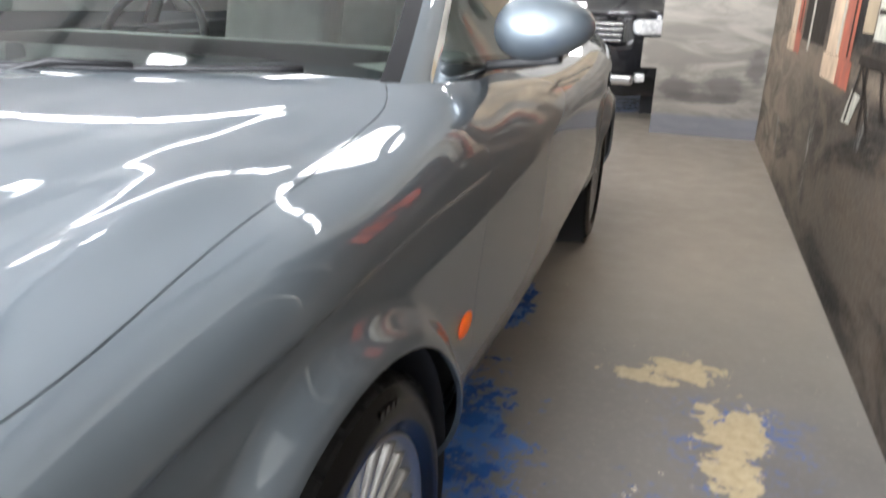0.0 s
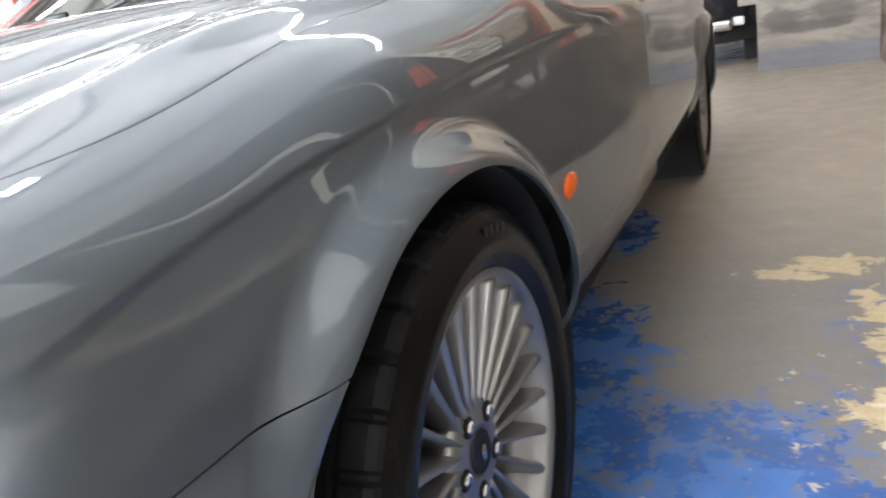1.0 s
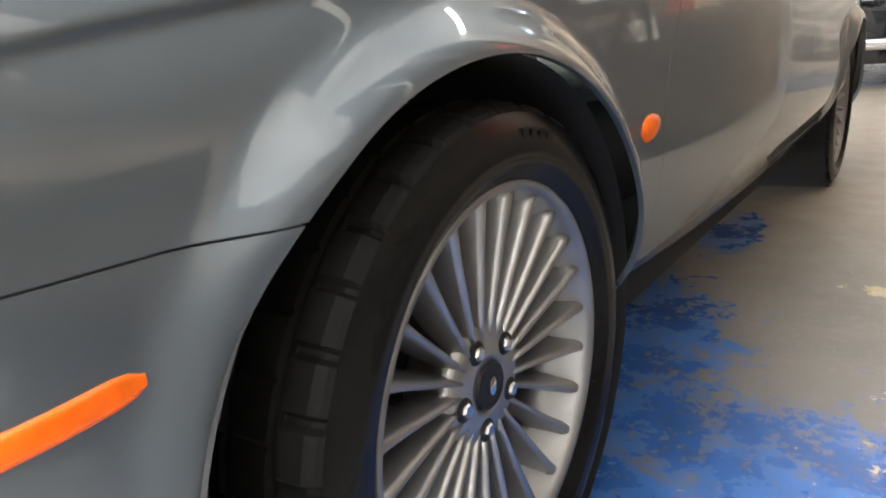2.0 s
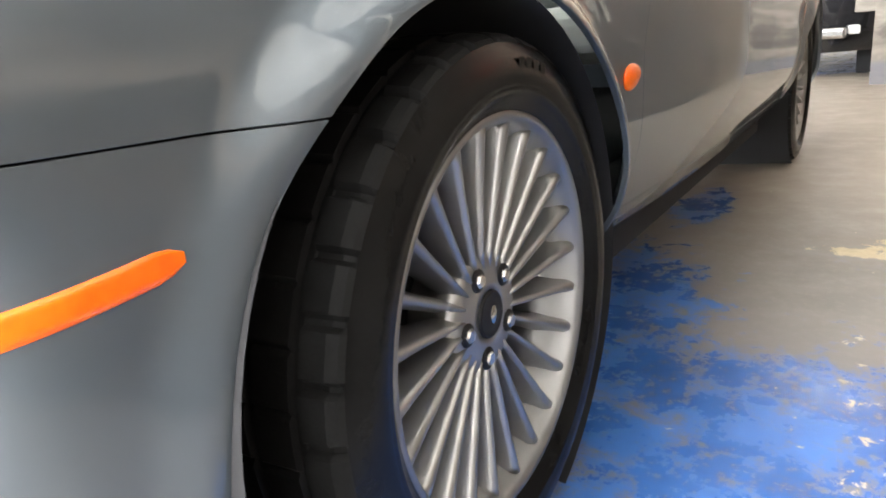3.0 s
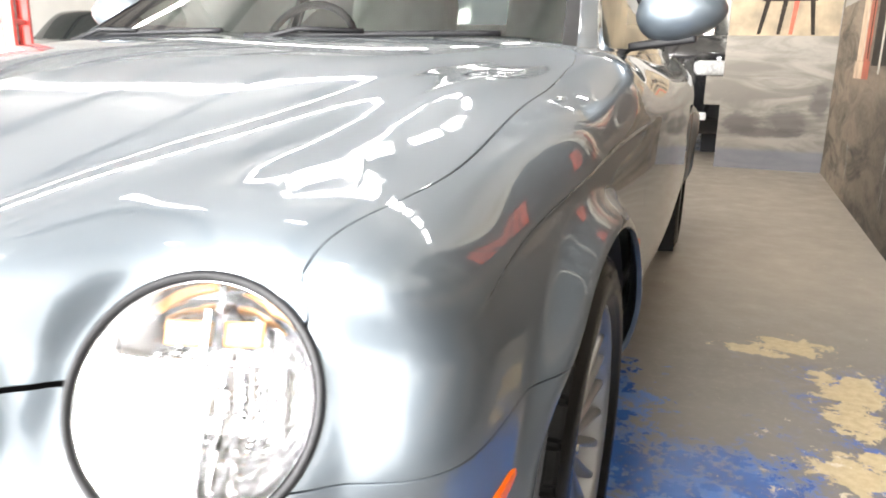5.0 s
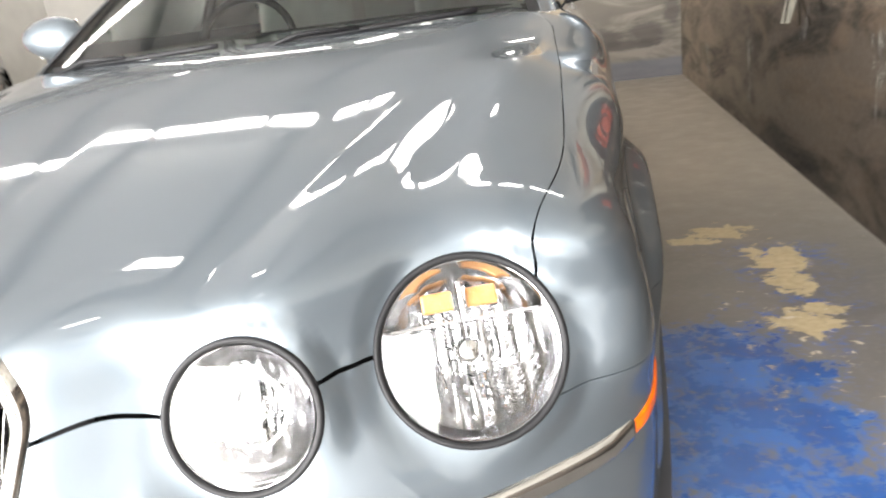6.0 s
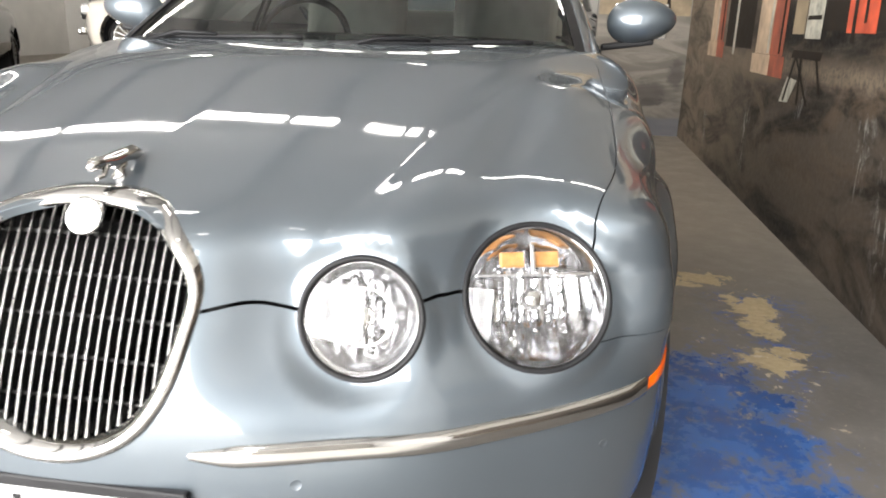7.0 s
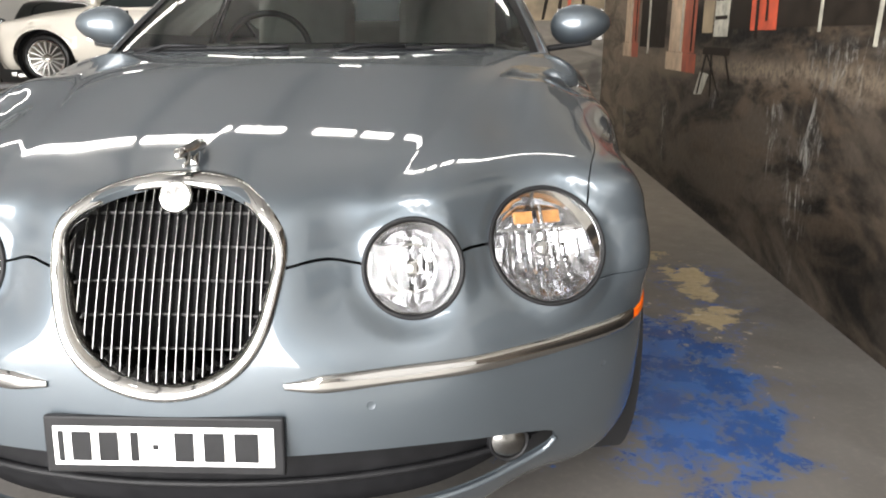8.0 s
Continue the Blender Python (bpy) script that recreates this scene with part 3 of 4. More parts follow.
for s in (1, -1):
    for i in (0, 1):
        m, R = lamp_frame(i, s)
        lamp = mesh_object("headlamp", *disc_z([(-0.02, R + 0.002), (0.005, R + 0.0015), (0.0075, R - 0.001), (0.007, R - 0.0045), (0.003, R - 0.0070), (-0.02, R - 0.009)]), BLACK, car, "round headlamp with black rim and clear lens" if i == 0 else "small round headlamp with clear lens")
        lamp.matrix_basis = m
        r0 = R - 0.008
        dome = [(0.003 + 0.016 * (1 - (k / 8) ** 2), r0 * k / 8 + 1e-4) for k in range(8, -1, -1)]
        o = mesh_object("lens", *disc_z(dome), LENS, lamp, "clear lens")
        o.visible_shadow = False
        mesh_object("bezel", *disc_z([(0.004, r0), (-0.004, r0 - 0.004), (-0.022, r0 - 0.009), (-0.028, r0 - 0.012)]), REFLECTOR, lamp)
        # reflector bowl, pressed into upright columns (large lamp) or cells (small lamp)
        vs, fs = [], []
        nr, na = 26, 88
        cw, ch = (r0 * 0.21, r0 * 0.75) if i == 0 else (r0 * 0.30, r0 * 0.42)
        for a in range(na):
            for k in range(nr):
                q = k / (nr - 1)
                t = 2 * math.pi * a / na
                px, py = (0.001 + (r0 - 0.012) * q) * math.cos(t), (0.001 + (r0 - 0.012) * q) * math.sin(t)
                fx, fy = (px / cw + 0.5) % 1, (py / ch + 0.35) % 1
                cell = math.floor(px / cw + 0.5) * 1.7 + math.floor(py / ch + 0.35) * 2.9
                hh = -0.082 + 0.056 * q * q + (0.0055 * (1 - (2 * fx - 1) ** 2) + 0.003 * (1 - (2 * fy - 1) ** 2) + 0.0035 * math.sin(cell * 2.1) * (fx - 0.5)) * min(1, 1.6 * (1.05 - q))
                vs.append((px, py, hh))
        for a in range(na):
            b2 = (a + 1) % na
            for k in range(nr - 1):
                fs.append((a * nr + k, a * nr + k + 1, b2 * nr + k + 1, b2 * nr + k))
        mesh_object("reflector", vs, fs, REFLECTOR, lamp, smooth=False)
        mesh_object("bulb_shield", *disc_z([(-0.045, 0.017), (-0.022, 0.016), (-0.016, 0.010), (-0.015, 0.0001)], 24), CHROME, lamp)
        if i == 0:
            part("brow", box((r0 * 1.72, 0.004, 0.03), (0, r0 * 0.33, -0.022), 0.001), REFLECTOR, lamp)
            part("brow_divider", box((0.006, r0 * 0.45, 0.03), (0, r0 * 0.56, -0.022), 0.001), REFLECTOR, lamp)
            for q in (-1, 1):
                part("amber_reflector", box((0.038, 0.024, 0.006), (q * 0.027, r0 * 0.60, -0.030), 0.003), LAMP_AMBER, lamp, "amber indicator reflector")
        else:
            vs2, fs2 = disc_z([(-0.035, r0 * 0.55), (-0.025, r0 * 0.56), (-0.024, r0 * 0.50), (-0.035, r0 * 0.49)], 40)
            mesh_object("inner_ring", vs2, fs2, CHROME, lamp)

# grille
def grille_y(x, z):
    return -0.906 + 0.34 * (z - 0.485) + 0.058 * max(0.0, (z - 0.485) / 0.34) ** 2 - 0.28 * x * x


grille = None
outline = []
for k in range(96):
    a = 2 * math.pi * k / 96
    t = math.sin(a)
    t = math.copysign(abs(t) ** 0.8, t)
    z = GRILLE_Z + GRILLE_H * t
    xw = GRILLE_W * (1 + 0.19 * t) / 1.03 * math.sqrt(max(0, 1 - abs(t) ** 3)) * (1 if math.cos(a) >= 0 else -1)
    outline.append((xw, z))
skin = on_front(body, [abs(o[0]) for o in outline], [o[1] for o in outline])
vs, fs = [], []
prof = [(0.004, 0.030), (-0.001, 0.022), (-0.002, 0.0), (0.000, -0.008), (0.004, -0.014), (0.010, -0.017), (0.017, -0.015), (0.022, -0.008), (0.025, 0.002), (0.026, 0.04)]
for (x0, z0), sk in zip(outline, skin):
    sink = min(0.0, sk[1] + 0.004 - grille_y(x0, z0))
    for w, dy in prof:
        r = math.hypot(x0, z0 - GRILLE_Z)
        x1, z1 = x0 * (1 - w / r), GRILLE_Z + (z0 - GRILLE_Z) * (1 - w / r)
        vs.append((x1, grille_y(x1, z1) + sink + dy, z1))
k = len(prof)
for i in range(96):
    j = (i + 1) % 96
    for p in range(k - 1):
        fs.append((i * k + p, i * k + p + 1, j * k + p + 1, j * k + p))
grille = mesh_object("grille", vs, fs, CHROME, car, "chrome oval radiator grille with upright bars")


def inner(x):
    """Lower and upper end of a bar at x inside the surround."""
    zs = np.linspace(GRILLE_Z - GRILLE_H, GRILLE_Z + GRILLE_H, 241)
    ok = zs[grille_w(zs, -0.02) > abs(x) + 0.001]
    return (ok[0], ok[-1]) if len(ok) else None


for k in range(-11, 12):
    x0 = k * 0.0148
    e = inner(x0)
    if not e or e[1] - e[0] < 0.03:
        continue
    vs, fs = [], []
    for z in np.linspace(e[0], e[1], 12):
        y = grille_y(x0, z)
        vs += [(x0 - 0.0016, y + 0.02, z), (x0 - 0.0017, y + 0.003, z), (x0 - 0.0006, y - 0.0008, z), (x0 + 0.0006, y - 0.0008, z), (x0 + 0.0017, y + 0.003, z), (x0 + 0.0016, y + 0.02, z)]
    for i in range(11):
        for j in range(5):
            fs.append((6 * i + j, 6 * i + j + 1, 6 * i + j + 7, 6 * i + j + 6))
    mesh_object("grille_bar", vs, fs, BAR_CHROME, grille, smooth=False)
for z in (0.555, 0.605, 0.655, 0.705, 0.755):
    w = float(grille_w(np.array([z]), -0.02)[0])
    pts = [(x0, grille_y(x0, z) + 0.014, z) for x0 in np.linspace(-w, w, 9)]
    mesh_object("cross_bar", *tube(pts, 0.0024, 6), GUNMETAL, grille)
part("radiator", box((0.36, 0.02, 0.27), (0, -0.72, 0.63)), BLACK, grille, "black radiator core")
vs, fs = disc_z([(0.0, 0.027), (0.008, 0.0275), (0.011, 0.024), (0.0095, 0.021), (0.012, 0.012), (0.013, 0.0001)], 40)
badge = mesh_object("grille_badge", vs, fs, CHROME, grille, "round chrome badge")
badge.matrix_basis = pose(0, grille_y(0, 0.776) - 0.010, 0.783, 64, 0, 0)

# bonnet ornament: a plain swept chrome form on a small foot
top0 = on_top(body, [0], [-0.685])[0]
orn_pts = [(0, -0.085, 0.028), (0, -0.07, 0.034), (0, -0.05, 0.033), (0, -0.025, 0.031), (0, 0.01, 0.034), (0, 0.04, 0.036), (0, 0.06, 0.032), (0, 0.085, 0.028)]
orn = mesh_object("bonnet_ornament", *joined(tube(orn_pts, [0.005, 0.012, 0.011, 0.014, 0.013, 0.014, 0.009, 0.002], 12), tube([(0, -0.005, -0.006), (0, 0.0, 0.01), (0, 0.01, 0.03)], [0.016, 0.010, 0.010], 12), tube([(0.008, -0.05, 0.03), (0.012, -0.065, 0.014), (0.010, -0.085, 0.010)], [0.006, 0.005, 0.003], 8), tube([(-0.008, 0.05, 0.034), (-0.012, 0.07, 0.02), (-0.011, 0.095, 0.024)], [0.008, 0.006, 0.003], 8)), CHROME, car, "chrome bonnet ornament on a small foot")
orn.matrix_basis = Matrix.Translation(top0) @ Matrix.Diagonal((0.86, 0.86, 0.80, 1))


# strips lying on the skin
def skin_strip(name, ctr, half, thick, material, parent, label="", steps=5):
    """A raised strip: ctr are surface points in order, half its half height by point, thick its bulge."""
    C = np.array(ctr)
    vs, fs = [], []
    m = 2 * steps + 1
    for i, c in enumerate(C):
        h = half[i]
        zz = c[2] + np.linspace(-h, h, m)
        P = settle(body, np.stack([np.full(m, c[0]), np.full(m, c[1]), zz], 1), 5)
        N = normals_of(body, P)
        b = thick * np.sqrt(np.maximum(0, 1 - (np.linspace(-1, 1, m)) ** 4)) * (0.4 + 0.6 * min(1, min(i, len(C) - 1 - i) / 2.0)) - 0.001
        vs += list(P + N * b[:, None])
    for i in range(len(C) - 1):
        for j in range(m - 1):
            fs.append((i * m + j, (i + 1) * m + j, (i + 1) * m + j + 1, i * m + j + 1))
    return mesh_object(name, vs, fs, material, parent, label)


def round_corner(a, z):
    """Points of the skin round the front corner, by the angle in plan from straight ahead (0) to straight out (90)."""
    a, z = np.radians(np.atleast_1d(a)), np.broadcast_to(z, np.shape(np.atleast_1d(a)))
    O = np.stack([np.full(len(a), 0.19), np.full(len(a), -0.30), z], 1)
    return shoot(body, O, np.stack([np.sin(a), -np.cos(a), 0 * a], 1), 1.2)


ang = np.concatenate([np.linspace(0, 64.5, 34), np.linspace(65.1, 78.3, 16)])
line = round_corner(ang, np.interp(ang, [0, 45, 64.5, 80], [0.506, 0.506, 0.513, 0.534]))
cut = 34
for s in (1, -1):
    L = line * np.array((s, 1, 1))
    hs = [0.006 + 0.010 * min(1, i / 3) for i in range(cut)]
    a = skin_strip("bumper_trim", L[:cut], hs, 0.012, CHROME, car, "chrome bumper strip")
    hs = [0.0120 * math.sqrt(1 - 0.85 * max(0, (i - 12.5) / 2.5) ** 2) for i in range(len(L) - cut)]
    b = skin_strip("side_marker", L[cut:], hs, 0.0045, AMBER, car, "amber side marker lens")
    if s < 0:
        for o in (a, b):
            o.data.flip_normals()
    # wing repeater
    c = on_side(body, [0.449], [0.572], s)[0]
    bm = bmesh.new()
    bmesh.ops.create_uvsphere(bm, u_segments=24, v_segments=12, radius=1)
    for v in bm.verts:
        v.co = Vector((v.co.x * 0.009, v.co.y * 0.040, v.co.z * (0.0205 - 0.004 * v.co.y) + 0.004 * v.co.y))
    o = part("wing_repeater", bm, AMBER, car, "oval amber repeater lamp", True)
    o.matrix_basis = Matrix.Translation(c)
    # parking sensors
    for sx, sz in ((0.322, 0.459), (0.738, 0.437)):
        sc = on_front(body, [sx], [sz])
        sn = normals_of(body, sc)[0]
        eye = mesh_object("parking_sensor", *disc_z([(-0.004, 0.0088), (0.0001, 0.0086), (0.0003, 0.0080), (0.0000, 0.0076), (0.0002, 0.0001)], 28), PAINT, car, "round body-coloured parking sensor")
        eye.matrix_basis = Matrix.Translation((sc[0][0] * s, sc[0][1], sc[0][2])) @ Vector((sn[0] * s, sn[1], sn[2])).to_track_quat("Z", "Y").to_matrix().to_4x4()
    # fog lamp
    fc = on_front(body, [0.558], [0.31])[0]
    fog = mesh_object("fog_lamp", *disc_z([(-0.03, 0.041), (0.004, 0.039), (0.006, 0.036), (0.0, 0.032)], 40), BLACK, car, "small round fog lamp in a black recess")
    fog.matrix_basis = Matrix.Translation((fc[0] * s, fc[1] + 0.034, 0.306)) @ pose(0, 0, 0, 86, 0, 14 * s)
    mesh_object("fog_lens", *disc_z([(0.002 + 0.008 * (1 - (k / 6) ** 2), 0.033 * k / 6 + 1e-4) for k in range(6, -1, -1)], 40), BAR_CHROME, fog, "ribbed clear lens")
# lower intake
for s in (1, -1):
    xs = np.concatenate([np.linspace(0, 0.6, 26), np.linspace(0.61, 0.648, 8)])
    lip = on_front(body, xs, 0.238 + 0.045 * (xs / 0.64) ** 6 + 0.02 * np.maximum(0, (xs - 0.62) / 0.03) ** 2)
    mesh_object("intake_lip", *tube([(p[0] * s, p[1] - 0.002, p[2]) for p in lip], 0.0065, 8), PAINT, car, "silver-blue rolled lower lip")
panel("intake_backing", BV, BQ, [lambda P: g_intake(P) - 0.03, lambda P: 0.17 - P[:, 2]], body, BLACK, car, lip=0, lift=-0.05)
pts = on_front(body, np.linspace(-0.6, 0.6, 31), np.full(31, 0.292))
mesh_object("intake_bar", *tube([(p[0], p[1] + 0.045, p[2]) for p in pts], 0.007, 8), BLACK, car)

# number plate: frame and plain bars for its characters
plate = part("number_plate", box((0.388, 0.014, 0.098), (0, 0, 0), 0.004), BLACK, car, "white number plate in a black frame")
plate.matrix_basis = pose(-0.005, -0.912, 0.408, -6, 0, 0)
part("plate_face", box((0.356, 0.004, 0.066), (0, -0.0075, 0.0), 0.001), WHITE_PLASTIC, plate, "white reflective face")
for k, (cx, w, h) in enumerate([(-0.165, 0.008, 0.05), (-0.132, 0.03, 0.048), (-0.088, 0.03, 0.048), (-0.046, 0.012, 0.048), (-0.012, 0.008, 0.008), (0.034, 0.03, 0.048), (0.082, 0.032, 0.048), (0.134, 0.038, 0.048)]):
    part("character_bar", box((w, 0.003, h), (cx, -0.0098, 0)), BLACK, plate)
part("plate_mount", box((0.30, 0.06, 0.05), (0, 0.03, 0)), BLACK, plate)

# door mirrors
for s in (1, -1):
    bm = bmesh.new()
    bmesh.ops.create_uvsphere(bm, u_segments=40, v_segments=24, radius=1)
    for v in bm.verts:
        x, y, z = v.co
        k = 1 - 0.18 * x
        v.co = Vector((x * 0.112, (y * 0.075 if y < 0 else y * 0.02), z * 0.072 * k + 0.006 * x))
    mirror = part("door_mirror", bm, PAINT, car, "silver-blue door mirror", True)
    mirror.matrix_basis = Matrix.Translation((0.896 * s, 0.93, 1.077)) @ Matrix.Diagonal((s, 1, 1, 1))
    bm = box((0.17, 0.05, 0.022), (-0.04, 0.0, -0.075), 0.008, 3, pose(0, 0, 0, 0, -8, 0))
    part("mirror_arm", bm, BLACK, mirror, "black mirror foot")
    part("mirror_glass", box((0.17, 0.004, 0.11), (0.0, 0.016, 0), 0.001), CHROME, mirror)

# cabin fittings
dash = part("dashboard", box((1.36, 0.62, 0.20), (0, 0.93, 0.90), 0.05, 4), DASH, car, "grey-green dashboard")
for sx in (-0.37, 0.37):
    seat = part("front_seat", box((0.50, 0.50, 0.18), (0, 0, 0), 0.06, 4), LEATHER, car, "pale grey leather seat")
    seat.matrix_basis = Matrix.Translation((sx, 1.75, 0.62))
    part("seat_back", box((0.50, 0.14, 0.60), (0, 0.30, 0.33), 0.06, 4, pose(0, 0, 0, -14, 0, 0)), LEATHER, seat)
    part("head_rest", box((0.26, 0.09, 0.17), (0, 0.36, 0.70), 0.04, 4), LEATHER, seat)
bm = box((1.3, 0.16, 0.55), (0, 2.75, 0.85), 0.06, 4)
part("rear_bench", bm, LEATHER, car)
sv = [(0.185 * math.cos(a), 0.185 * math.sin(a), 0) for a in np.linspace(0, 2 * math.pi, 41)[:-1]]
st = mesh_object("steering_wheel", *tube(sv, 0.014, 8, True), BLACK, car, "black steering wheel")
st.matrix_basis = pose(-0.37, 1.24, 0.96, 68, 0, 0)
part("steering_spoke", box((0.34, 0.05, 0.02), (0, 0, 0), 0.008), BLACK, st)
part("steering_boss", box((0.12, 0.10, 0.04), (0, 0, 0), 0.015), BLACK, st)

# wipers lying at the foot of the windscreen
def on_screen(x, z):
    p = np.array([[x, 0.30 + 0.40 * x * x + 1.95 * (z - 0.98) + 0.25 * (z - 0.98) ** 2 - 0.05, z]])
    q = settle(cabin, p, 6)
    return q[0] + normals_of(cabin, q)[0] * 0.012


for x0, x1 in ((0.02, 0.56), (-0.58, -0.06)):
    pts = [on_screen(x0 + (x1 - x0) * k / 12, 1.005 + 0.012 * k / 12) for k in range(13)]
    wiper = mesh_object("wiper_blade", *tube(pts, 0.007, 6), BLACK, car, "black wiper blade at the windscreen foot")
    mesh_object("wiper_arm", *tube([pts[6] + np.array((0, -0.006, 0.006)), pts[3] + np.array((0, -0.02, 0.012)), pts[0] + np.array((-0.04, -0.05, -0.03))], 0.006, 6), BLACK, wiper)

# ---------------------------------------------------------------- surfaces of the hall
class Nodes:
    """Short forms for building a shader out of sums and noises."""
    def __init__(self, m):
        self.t = m.node_tree
        self.co = self.t.nodes.new("ShaderNodeTexCoord").outputs["Object"]
        self.bsdf = self.t.nodes["Principled BSDF"]

    def put(self, socket, value):
        if isinstance(value, bpy.types.NodeSocket):
            self.t.links.new(value, socket)
        else:
            socket.default_value = value

    def math(self, op, a, b=0.0, c=0.0):
        n = self.t.nodes.new("ShaderNodeMath")
        n.operation = op
        for i, v in enumerate((a, b, c)):
            self.put(n.inputs[i], v)
        return n.outputs[0]

    def axes(self, co=None):
        n = self.t.nodes.new("ShaderNodeSeparateXYZ")
        self.put(n.inputs[0], co or self.co)
        return n.outputs

    def scaled(self, s, co=None, at=(0, 0, 0)):
        n = self.t.nodes.new("ShaderNodeMapping")
        self.put(n.inputs["Vector"], co or self.co)
        n.inputs["Scale"].default_value = s
        n.inputs["Location"].default_value = at
        return n.outputs[0]

    def noise(self, scale, detail=6.0, rough=0.55, co=None, warp=0.0):
        n = self.t.nodes.new("ShaderNodeTexNoise")
        self.put(n.inputs["Vector"], co or self.co)
        n.inputs["Scale"].default_value, n.inputs["Detail"].default_value = scale, detail
        n.inputs["Roughness"].default_value, n.inputs["Distortion"].default_value = rough, warp
        return n.outputs[0]

    def ramp(self, v, lo, hi, a=0.0, b=1.0):
        n = self.t.nodes.new("ShaderNodeMapRange")
        n.interpolation_type = "SMOOTHSTEP"
        self.put(n.inputs[0], v)
        for i, q in enumerate((lo, hi, a, b)):
            self.put(n.inputs[i + 1], q)
        return n.outputs[0]

    def mix(self, f, a, b):
        n = self.t.nodes.new("ShaderNodeMix")
        n.data_type = "RGBA"
        self.put(n.inputs[0], f)
        for i, q in ((6, a), (7, b)):
            self.put(n.inputs[i], (*q, 1) if isinstance(q, tuple) else q)
        return n.outputs[2]

    def spot(self, cx, cy, rx, ry, wob, ax=None):
        """Distance from an ellipse's centre, 1 at its edge, with a ragged rim."""
        x, y, z = ax or self.axes()
        dx = self.math("DIVIDE", self.math("SUBTRACT", x, cx), rx)
        dy = self.math("DIVIDE", self.math("SUBTRACT", y, cy), ry)
        d = self.math("SQRT", self.math("ADD", self.math("MULTIPLY", dx, dx), self.math("MULTIPLY", dy, dy)))
        return self.math("ADD", d, wob)

    def bump(self, h, strength, dist):
        n = self.t.nodes.new("ShaderNodeBump")
        n.inputs["Strength"].default_value, n.inputs["Distance"].default_value = strength, dist
        self.put(n.inputs["Height"], h)
        self.t.links.new(n.outputs[0], self.bsdf.inputs["Normal"])


def floor_material():
    m = mat("worn_painted_concrete", (0.3, 0.27, 0.24), 0.5)
    q = Nodes(m)
    x, y, z = ax = q.axes()
    big, mid, fine = q.noise(0.9, 5), q.noise(6, 8, 0.65), q.noise(38, 6, 0.7)
    base = q.mix(q.ramp(big, 0.35, 0.65), (0.100, 0.094, 0.088), (0.135, 0.125, 0.114))
    # beige towards the end wall, over the darker grey
    base = q.mix(q.ramp(q.math("ADD", y, q.math("MULTIPLY", big, 0.8)), 0.9, 3.4), base, q.mix(q.ramp(mid, 0.3, 0.7), (0.29, 0.25, 0.20), (0.34, 0.30, 0.24)))
    base = q.mix(q.ramp(mid, 0.3, 0.75, 0.0, 0.28), base, (0.20, 0.19, 0.18))
    base = q.mix(q.ramp(fine, 0.45, 0.8, 0.0, 0.18), base, (0.38, 0.34, 0.29))
    # daylight on the unseen floor near the door, put into a paler colour
    base = q.mix(q.ramp(q.math("ADD", y, q.math("MULTIPLY", mid, 0.5)), -1.2, -1.7), base, (0.58, 0.56, 0.52))
    wob = q.math("MULTIPLY", q.math("SUBTRACT", q.noise(13, 9, 0.72, warp=0.4), 0.5), 5.0)
    # where the blue paint still holds
    near = q.spot(1.10, 0.18, 0.45, 0.78, q.math("MULTIPLY", q.math("SUBTRACT", mid, 0.5), 0.9), ax)
    under = q.math("MINIMUM", q.spot(0.55, 0.62, 0.42, 0.85, q.math("MULTIPLY", wob, 0.35), ax), q.spot(0.68, 1.92, 0.10, 0.30, q.math("MULTIPLY", wob, 0.5), ax))
    back = q.spot(-1.5, 9.2, 3.4, 2.45, 0.0, ax)
    hold = q.math("MAXIMUM", q.math("MAXIMUM", q.ramp(near, 1.05, 0.45), q.ramp(under, 1.05, 0.80)), q.ramp(back, 1.0, 0.95))
    worn = q.math("ADD", q.math("MULTIPLY", q.noise(8.0, 11, 0.80, warp=0.5), 0.62), q.math("MULTIPLY", fine, 0.38))
    blue = q.math("MULTIPLY", q.ramp(q.math("ADD", worn, q.math("MULTIPLY", hold, 0.19)), 0.57, 0.70), q.ramp(hold, 0.02, 0.2))
    bl = q.mix(q.ramp(mid, 0.3, 0.7), (0.014, 0.068, 0.25), (0.030, 0.130, 0.41))
    col = q.mix(q.math("MULTIPLY", blue, 0.92), base, bl)
    # bare cream screed, two big scars and a spray of chips
    scar = q.spot(1.33, 1.555, 0.105, 0.080, wob, ax)
    for a in ((1.15, 1.485, 0.062, 0.040), (1.24, 1.45, 0.090, 0.020), (1.48, 1.22, 0.085, 0.135), (1.45, 1.02, 0.055, 0.12), (1.40, 0.71, 0.085, 0.080), (1.49, 0.79, 0.055, 0.045), (1.41, 1.33, 0.055, 0.035)):
        scar = q.math("MINIMUM", scar, q.spot(*a, wob, ax))
    rim = q.math("MULTIPLY", q.ramp(scar, 3.0, 1.2, 0.0, 0.8), q.ramp(y, 1.45, 1.30))
    col = q.mix(q.math("MULTIPLY", rim, q.ramp(worn, 0.49, 0.58)), col, (0.04, 0.105, 0.34))
    col = q.mix(q.ramp(scar, 1.08, 0.98), col, q.mix(q.ramp(fine, 0.3, 0.7), (0.36, 0.285, 0.165), (0.46, 0.37, 0.23)))
    chips = q.noise(17, 6, 0.7, warp=0.4)
    dens = q.math("MULTIPLY", q.ramp(q.spot(1.34, 0.5, 0.40, 0.75, 0.0, ax), 1.0, 0.3), 0.12)
    col = q.mix(q.ramp(q.math("ADD", chips, dens), 0.715, 0.745), col, q.mix(q.ramp(fine, 0.35, 0.65), (0.40, 0.33, 0.22), (0.56, 0.50, 0.40)))
    grit = q.noise(11, 5, 0.6)
